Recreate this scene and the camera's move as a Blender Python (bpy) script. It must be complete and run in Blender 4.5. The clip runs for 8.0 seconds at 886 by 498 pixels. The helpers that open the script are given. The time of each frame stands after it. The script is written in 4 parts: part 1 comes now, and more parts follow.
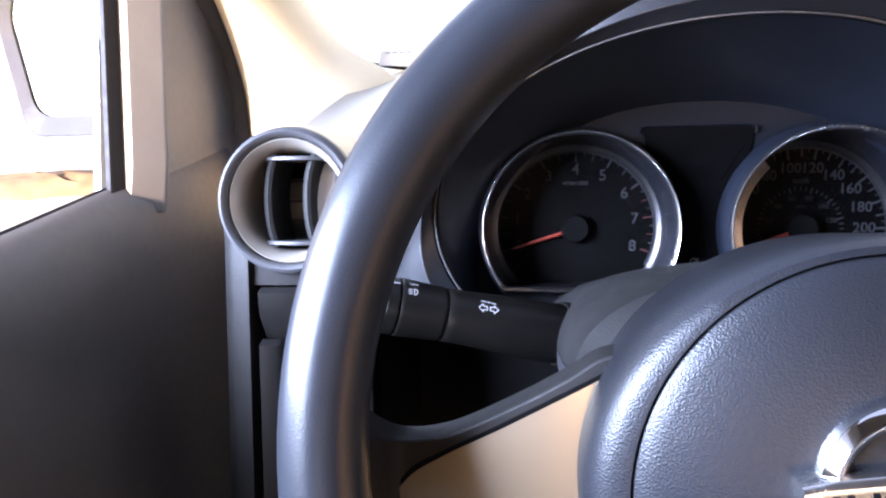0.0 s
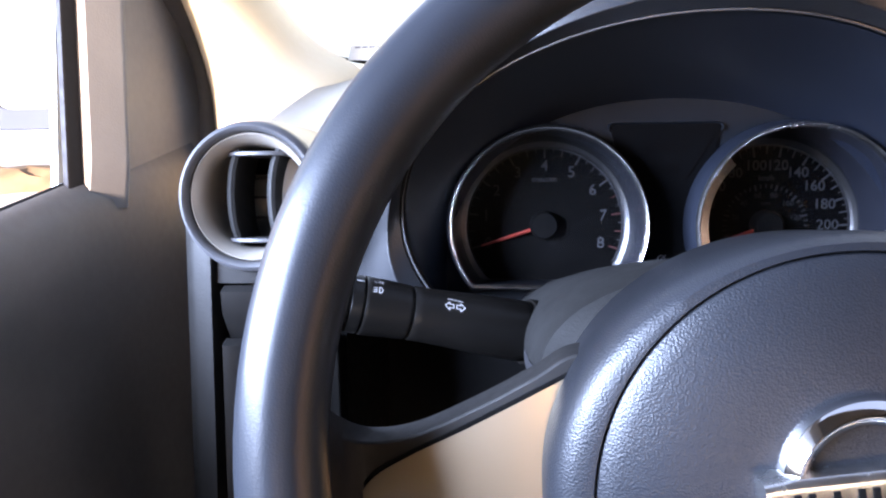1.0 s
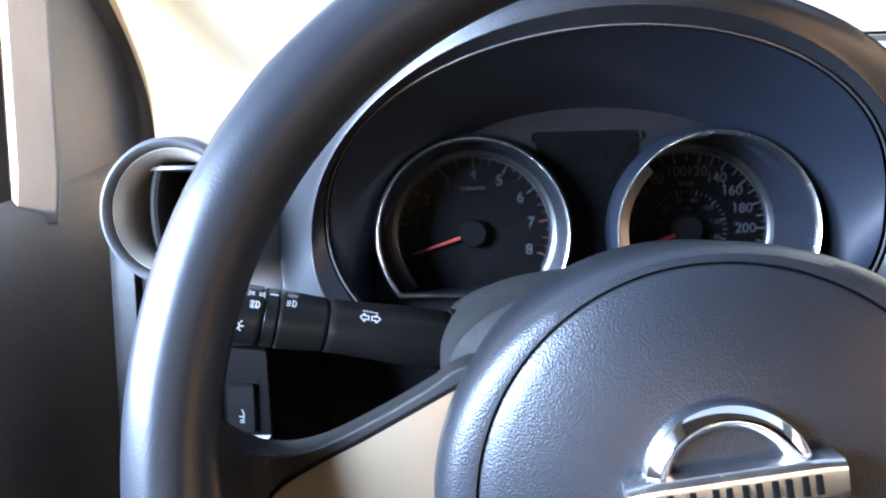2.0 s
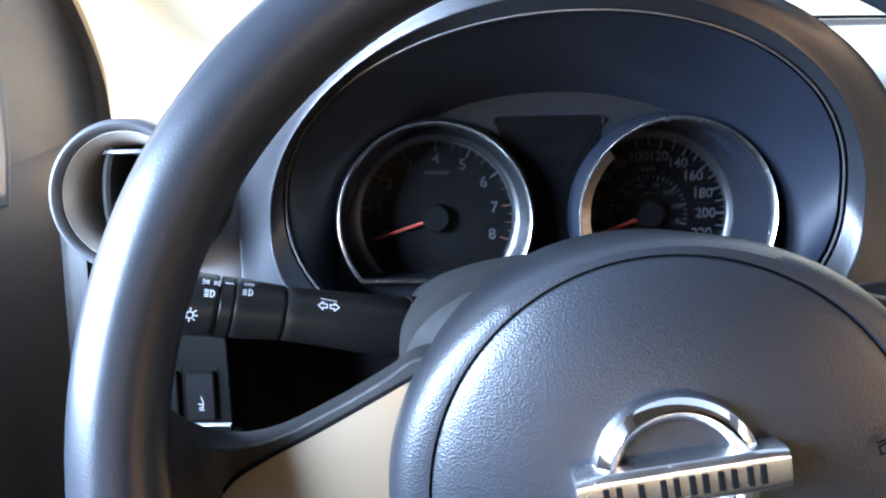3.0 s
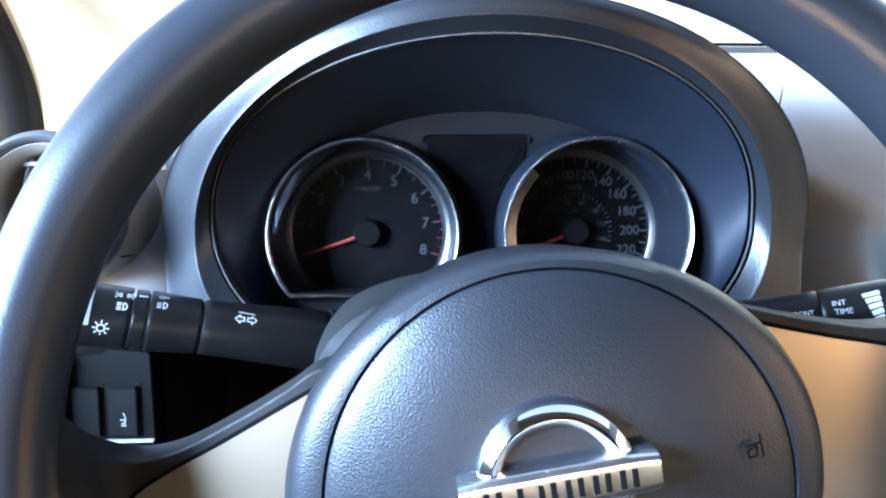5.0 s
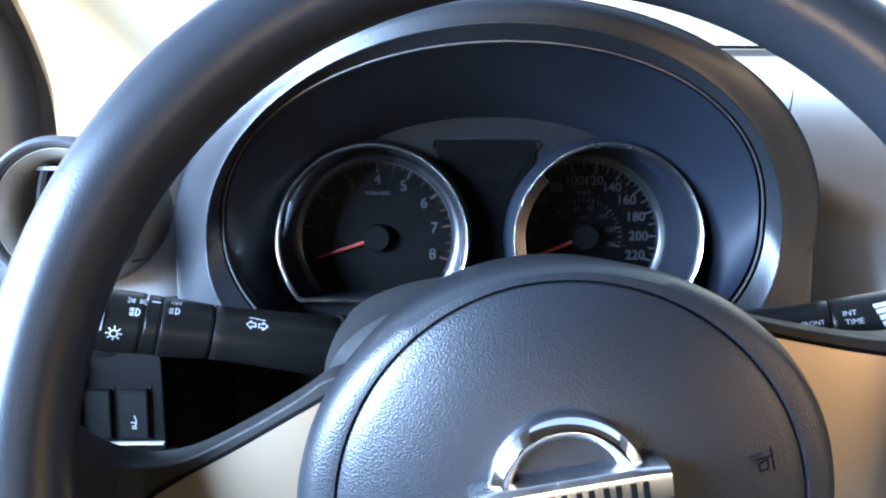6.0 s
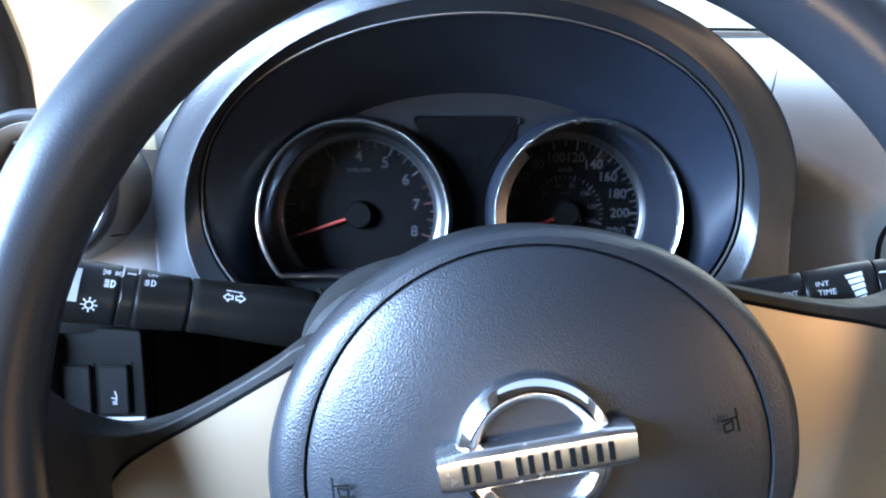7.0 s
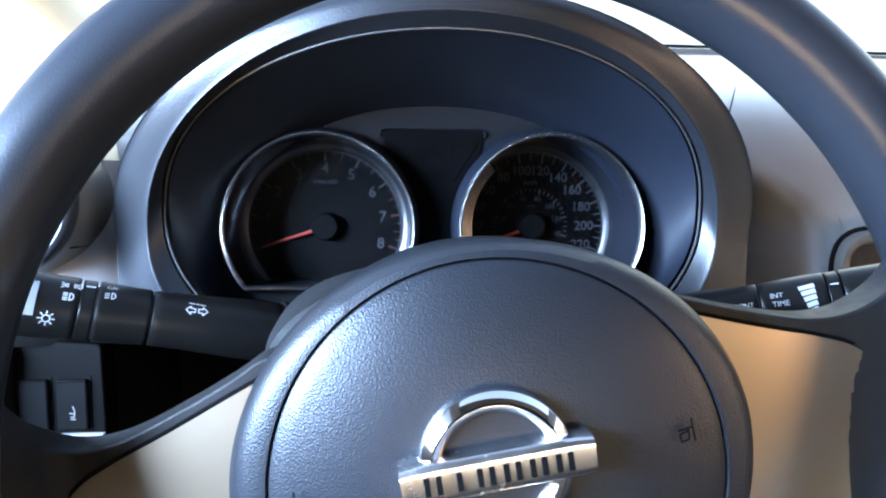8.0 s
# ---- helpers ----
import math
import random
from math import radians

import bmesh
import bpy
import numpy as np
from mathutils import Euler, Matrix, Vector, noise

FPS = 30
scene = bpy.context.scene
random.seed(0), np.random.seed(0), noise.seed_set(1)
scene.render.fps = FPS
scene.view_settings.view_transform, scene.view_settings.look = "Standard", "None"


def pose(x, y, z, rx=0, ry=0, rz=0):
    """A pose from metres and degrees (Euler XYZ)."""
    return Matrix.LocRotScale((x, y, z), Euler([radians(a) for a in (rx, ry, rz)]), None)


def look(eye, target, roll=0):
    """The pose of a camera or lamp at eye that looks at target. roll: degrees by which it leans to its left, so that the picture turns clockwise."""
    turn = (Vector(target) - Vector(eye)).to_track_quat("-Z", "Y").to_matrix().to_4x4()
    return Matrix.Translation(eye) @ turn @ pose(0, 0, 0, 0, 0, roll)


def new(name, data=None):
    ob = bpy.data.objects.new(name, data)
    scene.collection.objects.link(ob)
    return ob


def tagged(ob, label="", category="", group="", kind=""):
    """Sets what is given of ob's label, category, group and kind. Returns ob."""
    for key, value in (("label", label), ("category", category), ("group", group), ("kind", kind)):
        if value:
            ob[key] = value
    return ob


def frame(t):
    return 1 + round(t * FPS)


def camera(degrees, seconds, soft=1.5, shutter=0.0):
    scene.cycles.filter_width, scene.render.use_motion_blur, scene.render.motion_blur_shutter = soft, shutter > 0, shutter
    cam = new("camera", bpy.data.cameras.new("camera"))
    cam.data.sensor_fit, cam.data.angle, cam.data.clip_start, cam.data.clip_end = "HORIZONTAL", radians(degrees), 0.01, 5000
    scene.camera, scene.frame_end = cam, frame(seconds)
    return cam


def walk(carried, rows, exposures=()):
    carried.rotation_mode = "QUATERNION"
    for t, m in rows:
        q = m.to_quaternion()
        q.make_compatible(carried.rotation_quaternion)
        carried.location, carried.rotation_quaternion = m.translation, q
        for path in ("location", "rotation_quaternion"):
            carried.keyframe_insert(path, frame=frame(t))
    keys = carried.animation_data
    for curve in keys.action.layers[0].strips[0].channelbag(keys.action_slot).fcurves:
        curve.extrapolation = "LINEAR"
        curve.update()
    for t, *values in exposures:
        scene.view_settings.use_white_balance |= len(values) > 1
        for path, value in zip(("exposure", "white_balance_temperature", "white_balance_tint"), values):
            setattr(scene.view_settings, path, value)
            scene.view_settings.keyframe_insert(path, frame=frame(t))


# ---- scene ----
# The instrument dials are the origin: x to the right, y ahead, z up along the dial faces.
# TILT lays this frame back into the world, where z is plumb.
TILT, HEIGHT = -22.0, 0.95
CL = pose(0, 0, HEIGHT, TILT, 0, 0)
cam = camera(67.2, 8.0, soft=2.1)
PATH = [
    (0, (-0.021, -0.432, 0.017), (-0.314, 1.541, -0.122), -0.4),
    (0.5, (-0.023, -0.43, 0.017), (-0.278, 1.549, -0.118), -0.4),
    (1, (-0.018, -0.427, 0.017), (-0.234, 1.556, -0.133), -0.3),
    (1.5, (-0.001, -0.43, 0.018), (-0.163, 1.558, -0.125), -0.8),
    (2.8, (0.014, -0.426, 0.025), (-0.086, 1.563, -0.162), -1.6),
    (3, (0.015, -0.426, 0.025), (-0.039, 1.562, -0.186), -1.1),
    (3.5, (0.018, -0.426, 0.025), (-0.031, 1.563, -0.18), -1.2),
    (4, (0.018, -0.425, 0.026), (-0.01, 1.566, -0.166), -0.2),
    (4.5, (0.035, -0.431, 0.024), (0.111, 1.561, -0.145), -0.1),
    (5, (0.036, -0.432, 0.024), (0.091, 1.561, -0.137), -0.5),
    (5.2, (0.033, -0.428, 0.027), (0.079, 1.563, -0.155), -0.5),
    (6.3, (0.036, -0.435, 0.027), (0.072, 1.558, -0.133), -0.2),
    (6.5, (0.041, -0.435, 0.024), (0.091, 1.558, -0.137), -0.5),
    (7, (0.041, -0.434, 0.021), (0.1, 1.555, -0.18), -0.2),
    (7.2, (0.044, -0.432, 0.021), (0.081, 1.568, -0.009), -0.9),
    (7.5, (0.043, -0.435, 0.021), (0.18, 1.554, -0.142), 0.2),
    (8, (0.043, -0.436, 0.022), (0.193, 1.551, -0.147), 0.1),
]
walk(cam, [(t, CL @ look(e, g, r)) for t, e, g, r in PATH],
     [(0, 3.55, 8250, 34), (1.0, 3.55, 8050, 31), (1.5, 3.74, 7750, 25), (3, 3.84, 7550, 20), (4.0, 3.84, 7250, 17), (4.5, 3.98, 6900, 15), (5.2, 3.98, 6900, 15), (6.5, 3.75, 6900, 16), (7.0, 3.9, 6900, 16), (7.5, 3.46, 6900, 17), (8, 3.77, 6950, 18)])

# ---- world, sun and exposure ----
world = bpy.data.worlds.new("world")
scene.world = world
world.use_nodes = True
sky = world.node_tree.nodes.new("ShaderNodeTexSky")
sky.sky_type, sky.sun_disc = "NISHITA", False
sky.sun_elevation, sky.sun_rotation = radians(16), radians(188.5)
world.node_tree.nodes["Background"].inputs["Strength"].default_value = 0.085
world.node_tree.links.new(sky.outputs["Color"], world.node_tree.nodes["Background"].inputs["Color"])
sun = new("sun", bpy.data.lights.new("sun", "SUN"))
sun.data.energy, sun.data.angle, sun.data.color = 3.0, radians(2.2), (1.0, 0.94, 0.84)
sun.matrix_world = look((-0.90, -6.0, 1.74), (0, 0, 0))

# daylight standing in for the bright sky, outside the side window
pane = new("window_light", bpy.data.lights.new("window_light", "AREA"))
pane.data.shape, pane.data.size, pane.data.size_y = "RECTANGLE", 0.92, 0.32
pane.data.energy, pane.data.color = 23.0, (0.37, 0.62, 1.0)
pane.matrix_world = CL @ look((-0.75, -0.63, 0.16), (0.3, -0.25, 0.0))
# and an added warm lamp at the far window; its source is unseen
warm_fill = new("warm_fill_light", bpy.data.lights.new("warm_fill_light", "AREA"))
warm_fill.data.shape, warm_fill.data.size, warm_fill.data.size_y = "RECTANGLE", 0.80, 0.24
warm_fill.data.energy, warm_fill.data.color = 0.42, (1.0, 0.66, 0.40)
warm_fill.matrix_world = look((1.10, -0.60, 1.18), (0.1, -0.30, 1.0))


# ---- materials ----
def material(name, color, rough=0.5, metal=0.0, grain=0.0, grain_size=900.0, stain=0.15, stain_size=14.0, coat=0.0, spec=0.5, even=False):
    """A procedural surface: stains at a large scale, a fine pebbled grain in the relief and the gloss."""
    m = bpy.data.materials.new(name)
    m.use_nodes = True
    n, ln = m.node_tree.nodes, m.node_tree.links
    b = n["Principled BSDF"]
    b.inputs["Metallic"].default_value = metal
    b.inputs["Coat Weight"].default_value = coat
    b.inputs["Specular IOR Level"].default_value = spec
    b.inputs["Coat Roughness"].default_value = 0.1
    co = n.new("ShaderNodeTexCoord")
    big = n.new("ShaderNodeTexNoise")
    big.inputs["Scale"].default_value, big.inputs["Detail"].default_value = stain_size, 6
    ln.new(co.outputs["Object"], big.inputs["Vector"])
    ramp = n.new("ShaderNodeMapRange")
    ramp.inputs["From Min"].default_value, ramp.inputs["From Max"].default_value = 0.3, 0.7
    ramp.inputs["To Min"].default_value, ramp.inputs["To Max"].default_value = 1 - stain, 1 + stain
    ln.new(big.outputs["Fac"], ramp.inputs["Value"])
    mix = n.new("ShaderNodeVectorMath")
    mix.operation = "SCALE"
    mix.inputs[0].default_value = color
    ln.new(ramp.outputs["Result"], mix.inputs["Scale"])
    ln.new(mix.outputs["Vector"], b.inputs["Base Color"])
    fine = n.new("ShaderNodeTexNoise")
    fine.inputs["Scale"].default_value, fine.inputs["Detail"].default_value = 160.0, 4
    ln.new(co.outputs["Object"], fine.inputs["Vector"])
    rr = n.new("ShaderNodeMapRange")
    rr.inputs["From Min"].default_value, rr.inputs["From Max"].default_value = 0.3, 0.7
    rr.inputs["To Min"].default_value, rr.inputs["To Max"].default_value = rough * 0.88, min(1, rough * 1.12)
    ln.new(fine.outputs["Fac"], rr.inputs["Value"])
    smear = n.new("ShaderNodeMapRange")
    smear.inputs["From Min"].default_value, smear.inputs["From Max"].default_value = 0.35, 0.65
    smear.inputs["To Min"].default_value, smear.inputs["To Max"].default_value = 0.93, 1.08
    ln.new(big.outputs["Fac"], smear.inputs["Value"])
    both = n.new("ShaderNodeMath")
    both.operation = "MULTIPLY"
    ln.new(rr.outputs["Result"], both.inputs[0])
    ln.new(smear.outputs["Result"], both.inputs[1])
    b.inputs["Roughness"].default_value = rough
    if not even:
        ln.new(both.outputs["Value"], b.inputs["Roughness"])
    if grain:
        vor = n.new("ShaderNodeTexVoronoi")
        vor.inputs["Scale"].default_value = grain_size
        ln.new(co.outputs["Object"], vor.inputs["Vector"])
        bump = n.new("ShaderNodeBump")
        bump.inputs["Strength"].default_value, bump.inputs["Distance"].default_value = grain, 0.00022
        ln.new(vor.outputs["Distance"], bump.inputs["Height"])
        ln.new(bump.outputs["Normal"], b.inputs["Normal"])
    return m


def clear(name, tint, gloss, share=0.05):
    """Thin clear glass: light passes straight, with a share of mirror gloss."""
    m = bpy.data.materials.new(name)
    m.use_nodes = True
    n, ln = m.node_tree.nodes, m.node_tree.links
    n.remove(n["Principled BSDF"])
    t, g, x = (n.new("ShaderNode" + k) for k in ("BsdfTransparent", "BsdfGlossy", "MixShader"))
    t.inputs["Color"].default_value = (*tint, 1)
    g.inputs["Roughness"].default_value = gloss
    x.inputs["Fac"].default_value = share
    ln.new(t.outputs["BSDF"], x.inputs[1])
    ln.new(g.outputs["BSDF"], x.inputs[2])
    ln.new(x.outputs["Shader"], n["Material Output"].inputs["Surface"])
    return m


BLACK = material("black_grained_plastic", (0.015, 0.015, 0.017), 0.46, grain=0.35, grain_size=1100)
# bluish black: some of the sky's blue light is in the colour
HUB = material("airbag_vinyl", (0.0074, 0.0086, 0.0108), 0.40, grain=0.46, grain_size=1500, spec=0.30, even=True)
SPOKE = material("spoke_plastic", (0.0115, 0.011, 0.0108), 0.6, grain=0.12, grain_size=1300, spec=0.2)
# blue tint painted in for the sky that the rim reflects
RIM = material("rim_urethane", (0.0105, 0.0120, 0.0148), 0.31, grain=0.16, grain_size=1500, spec=0.24, even=True)
DASH = material("dash_plastic", (0.150, 0.143, 0.130), 0.31, grain=0.3, grain_size=900, spec=0.42, even=True)
TRIM = material("base_trim_plastic", (0.060, 0.056, 0.050), 0.6, grain=0.2, spec=0.2)
KNEE = material("knee_panel_plastic", (0.009, 0.0088, 0.0085), 0.6, grain=0.3, grain_size=1000, spec=0.15)
# darker than the dash: shade below the vent is painted in
LOWER = material("shaded_lower_plastic", (0.0070, 0.0066, 0.0063), 0.5, grain=0.3, grain_size=900, spec=0.14)
HOOD = material("hood_plastic", (0.0090, 0.0100, 0.0118), 0.36, grain=0.30, grain_size=1100, spec=0.34, even=True)
# lightened to stand in for window light that the vent cuts off
FASCIA = material("lit_fascia_plastic", (0.34, 0.335, 0.33), 0.42, grain=0.3, grain_size=950, spec=0.35)
# slight blue stands in for sky mirrored in the walls
CUP = material("bezel_wall", (0.008, 0.009, 0.012), 0.22, stain=0.05, even=True)
GLOWRING = material("scale_ring_plastic", (0.010, 0.010, 0.010), 0.30, stain=0.04, spec=0.5, even=True)
GLINTLIP = material("glint_lip_gloss", (0.004, 0.004, 0.004), 0.24, stain=0.04, spec=1.0, even=True)
VENTRIM = material("vent_satin_paint", (0.20, 0.18, 0.155), 0.42, metal=0.4, stain=0.04)
VENTRING = material("vent_ring_plastic", (0.030, 0.030, 0.032), 0.45, grain=0.2, spec=0.4)
# plastic with the shade below the dash and wheel put into its black
SHADED = material("shaded_dash_plastic", (0.0026, 0.0026, 0.0027), 0.7, grain=0.2, spec=0.06)
# switch black, lowered to stand in for shade from wheel and driver
SWITCH = material("shaded_switch_plastic", (0.0014, 0.0013, 0.0012), 0.55, grain=0.15, spec=0.04)
SMOOTH = material("smooth_black_plastic", (0.0046, 0.0041, 0.0037), 0.34, stain=0.1, spec=0.16)
# blue bounce inside the shroud is part of this colour
SHROUD = material("shroud_plastic", (0.0048, 0.0068, 0.0112), 0.44, grain=0.12, grain_size=1200, spec=0.32, even=True)
# paler than shroud and hood, painting the light that the edge catches
BEAD = material("lit_lip_plastic", (0.032, 0.032, 0.034), 0.35, stain=0.1)
FACEPLATE = material("faceplate_plastic", (0.0042, 0.0052, 0.0070), 0.45, grain=0.1, spec=0.14)
DOOR = material("door_plastic", (0.085, 0.081, 0.079), 0.55, grain=0.35, grain_size=700)
RUBBER = material("weatherstrip_rubber", (0.055, 0.055, 0.060), 0.6)
CHANNEL = material("glass_channel_rubber", (0.007, 0.007, 0.008), 0.7, spec=0.15)
# lighter than the door, making up for light missing at that corner
SAIL = material("mirror_panel_plastic", (0.125, 0.123, 0.123), 0.55, grain=0.3, grain_size=700)
BEIGE = material("beige_trim", (0.56, 0.475, 0.33), 0.6, stain=0.05, grain=0.15)
INSERT = material("champagne_satin", (0.43, 0.345, 0.25), 0.36, metal=0.92, stain=0.04, even=True)
CHROME = material("chrome", (0.82, 0.82, 0.83), 0.07, metal=1.0, stain=0.02)
SILVER = material("silver_ring", (0.75, 0.74, 0.72), 0.24, metal=1.0, stain=0.03)
# blacker than a real dial: the hood's shade is put into it
DIAL = material("shaded_dial_black", (0.0015, 0.0014, 0.0014), 0.5, stain=0.1, spec=0.05)
PRINT = material("white_print", (0.33, 0.33, 0.33), 0.6, stain=0.04)
# white and red print, darkened to look unlit in the hood's shade
DIMPRINT = material("dimmed_dial_print", (0.024, 0.0245, 0.026), 0.6, stain=0.04, spec=0.1)
REDPRINT = material("dimmed_red_print", (0.035, 0.013, 0.012), 0.6, stain=0.04, spec=0.1)
NEEDLE = material("needle_red", (0.26, 0.024, 0.014), 0.4, stain=0.03)
LCD = material("lcd_black", (0.0016, 0.0016, 0.0018), 0.4, stain=0.05, spec=0.04)
SEGMENT = material("lcd_segment", (0.0020, 0.0016, 0.0016), 0.4, stain=0.05, spec=0.04)
DARK = material("dark_gap", (0.003, 0.003, 0.003), 0.8, spec=0.04)
BODY = material("grey_green_body_paint", (0.16, 0.17, 0.15), 0.4, metal=0.2, coat=0.2, stain=0.03)
# dark, so that the unseen lining throws little light back
LINER = material("headliner_cloth", (0.075, 0.070, 0.064), 0.9, grain=0.3, stain=0.05)
REFLECTOR = material("reflector_cloth", (0.24, 0.215, 0.185), 0.9, grain=0.4, stain=0.06)
PAPER = material("sticker_paper", (0.75, 0.72, 0.62), 0.7, stain=0.08, stain_size=60)
GREYPAD = material("grey_knob_end", (0.16, 0.16, 0.165), 0.4, stain=0.05)
WARM = material("tan_bounce_card", (0.40, 0.27, 0.15), 0.7, stain=0.06)
MIRRORCASE = material("grey_mirror_case", (0.016, 0.016, 0.018), 0.6, spec=0.2)
CARPET = material("carpet", (0.025, 0.025, 0.026), 0.95, grain=0.6)
GROUND = material("sunlit_concrete", (0.42, 0.41, 0.39), 0.85, stain=0.2, stain_size=0.8)
EARTH = material("dry_earth", (0.135, 0.095, 0.062), 0.95, grain=0.5, grain_size=60, stain=0.3, stain_size=9)
GLASS = clear("clear_glass", (0.97, 0.98, 0.97), 0.0)
LENS = clear("gauge_lens", (0.92, 0.92, 0.93), 0.03, 0.007)
MIRROR = material("mirror_glass", (0.9, 0.9, 0.9), 0.01, metal=1.0, stain=0.01)


# ---- mesh helpers; all in the dials' frame ----
def thing(name, label, category, group="", kind="", at=(0, 0, 0)):
    ob = new(name)
    ob.empty_display_size = 0.02
    ob.matrix_world = Matrix.Translation(CL @ Vector(at))
    return tagged(ob, label, category, group, kind)


def part(name, bm, mat, parent=None, label="", smooth=True, m=None, bevel=0.0, world=False):
    bmesh.ops.remove_doubles(bm, verts=bm.verts, dist=1e-6)
    bmesh.ops.recalc_face_normals(bm, faces=bm.faces)
    place = (Matrix() if world else CL) @ (m or Matrix())
    bm.transform(place)
    me = bpy.data.meshes.new(name)
    for f in bm.faces:
        f.smooth = smooth
    bm.to_mesh(me)
    bm.free()
    me.materials.append(mat)
    ob = new(name, me)
    if smooth:
        me.set_sharp_from_angle(angle=radians(40))
    if bevel:
        b = ob.modifiers.new("bevel", "BEVEL")
        b.width, b.segments, b.limit_method, b.angle_limit = bevel, 2, "ANGLE", radians(40)
    if parent:
        ob.parent = parent
        ob.matrix_parent_inverse = Matrix.Translation(-parent.matrix_world.translation) if parent.type == "EMPTY" else Matrix()
    if label:
        ob["label"] = label
    return ob


def loft(rings, closed=True, caps=(False, False), bm=None):
    bm = bm or bmesh.new()
    vs = [[bm.verts.new(p) for p in r] for r in rings]
    k = len(vs[0])
    for a, b in zip(vs, vs[1:]):
        for i in range(k if closed else k - 1):
            j = (i + 1) % k
            bm.faces.new((a[i], a[j], b[j], b[i]))
    if caps[0]:
        bm.faces.new(vs[0])
    if caps[1]:
        bm.faces.new(vs[-1][::-1])
    return bm


def tube(points, radius, seg=16, closed=False, caps=True, bm=None, flat=1.0):
    """A tube along points; radius a number or one for each point."""
    pts = [Vector(p) for p in points]
    n = len(pts)
    rad = radius if isinstance(radius, (list, tuple)) else [radius] * n
    rings, up = [], None
    for i, p in enumerate(pts):
        a = pts[(i - 1) % n] if closed or i else pts[0]
        b = pts[(i + 1) % n] if closed or i < n - 1 else pts[-1]
        d = (b - a).normalized()
        if up is None:
            up = Vector((0, 0, 1)) if abs(d.z) < 0.9 else Vector((0, 1, 0))
        s = d.cross(up).normalized()
        up = s.cross(d).normalized()
        rings.append([p + (s * math.cos(q) * flat + up * math.sin(q)) * rad[i] for q in (2 * math.pi * k / seg for k in range(seg))])
    if closed:
        rings.append(rings[0])
        return loft(rings, bm=bm)
    return loft(rings, caps=(caps, caps), bm=bm)


def turned(profile, center=(0, 0, 0), seg=96, chord=None, bm=None):
    """A body of revolution about y: profile of (radius, y). chord: z at which the outermost circle is cut flat below."""
    cx, cy, cz = center
    big = max(r for r, _ in profile)
    rings = []
    for r, y in profile:
        ring = []
        for k in range(seg):
            a = 2 * math.pi * k / seg
            x, z = r * math.sin(a), r * math.cos(a)
            if chord is not None:
                z = max(z, chord + (big - r))
            ring.append((cx + x, cy + y, cz + z))
        rings.append(ring)
    return loft(rings, bm=bm)


def disc(r, y, center=(0, 0, 0), seg=96, chord=None, thick=0.001):
    bm = turned([(r, y), (r, y + thick)], center, seg, chord)
    bm.verts.ensure_lookup_table()
    bm.faces.new(bm.verts[:seg])
    bm.faces.new(bm.verts[seg:2 * seg])
    return bm


def box(lo, hi, bm=None):
    bm = bm or bmesh.new()
    made = bmesh.ops.create_cube(bm, size=1.0)
    for v in made["verts"]:
        v.co = Vector(tuple(lo[i] + (hi[i] - lo[i]) * (v.co[i] + 0.5) for i in range(3)))
    return bm


def plate(outline, y0, y1, bm=None):
    """A plate with an outline of (x, z), from y0 (front) to y1."""
    return loft([[(x, y0, z) for x, z in outline], [(x, y1, z) for x, z in outline]], caps=(True, True), bm=bm)


def rounded(outline, r, n=5):
    """The outline with its corners rounded."""
    out, k = [], len(outline)
    for i in range(k):
        a, b, c = (Vector((*outline[(i + d) % k], 0)) for d in (-1, 0, 1))
        u, v = (a - b), (c - b)
        q = min(r, u.length * 0.45, v.length * 0.45)
        u.normalize(), v.normalize()
        for j in range(n + 1):
            t = j / n
            p = (b + u * q) * (1 - t) ** 2 + b * 2 * t * (1 - t) + (b + v * q) * t ** 2
            out.append((p.x, p.y))
    return out


def smooth_curve(points, n=6):
    """Catmull-Rom through the points."""
    pts = [Vector(p) for p in points]
    pts = [pts[0] * 2 - pts[1], *pts, pts[-1] * 2 - pts[-2]]
    out = []
    for i in range(1, len(pts) - 2):
        a, b, c, d = pts[i - 1:i + 3]
        for j in range(n):
            t = j / n
            out.append(0.5 * ((2 * b) + (c - a) * t + (2 * a - 5 * b + 4 * c - d) * t * t + (3 * b - a - 3 * c + d) * t ** 3))
    out.append(pts[-2])
    return out


def letters(text, size, thick=0.0002, bold=0.0):
    """Writing in the built-in font as a mesh in x and z, centred, facing -y."""
    cu = bpy.data.curves.new("letters", "FONT")
    cu.body, cu.size, cu.align_x, cu.align_y, cu.offset = text, size, "CENTER", "CENTER", bold
    cu.resolution_u = 3
    ob = bpy.data.objects.new("letters", cu)
    me = ob.to_mesh()
    bm = bmesh.new()
    bm.from_mesh(me)
    ob.to_mesh_clear()
    bpy.data.objects.remove(ob)
    bm.transform(Matrix(((1, 0, 0, 0), (0, 0, -1, 0), (0, 1, 0, 0), (0, 0, 0, 1))))
    return bm


def strokes(lines, width, bm=None):
    """Flat bars along lines of (x, z) points, in the plane y = 0."""
    bm = bm or bmesh.new()
    for line in lines:
        for (x0, z0), (x1, z1) in zip(line, line[1:]):
            d = Vector((x1 - x0, z1 - z0))
            if d.length == 0:
                continue
            d.normalize()
            n = Vector((-d.y, d.x)) * width / 2
            e = d * width * 0.3
            bm.faces.new([bm.verts.new((x, 0, z)) for x, z in (
                (x0 - e.x + n.x, z0 - e.y + n.y), (x1 + e.x + n.x, z1 + e.y + n.y), (x1 + e.x - n.x, z1 + e.y - n.y), (x0 - e.x - n.x, z0 - e.y - n.y))])
    return bm


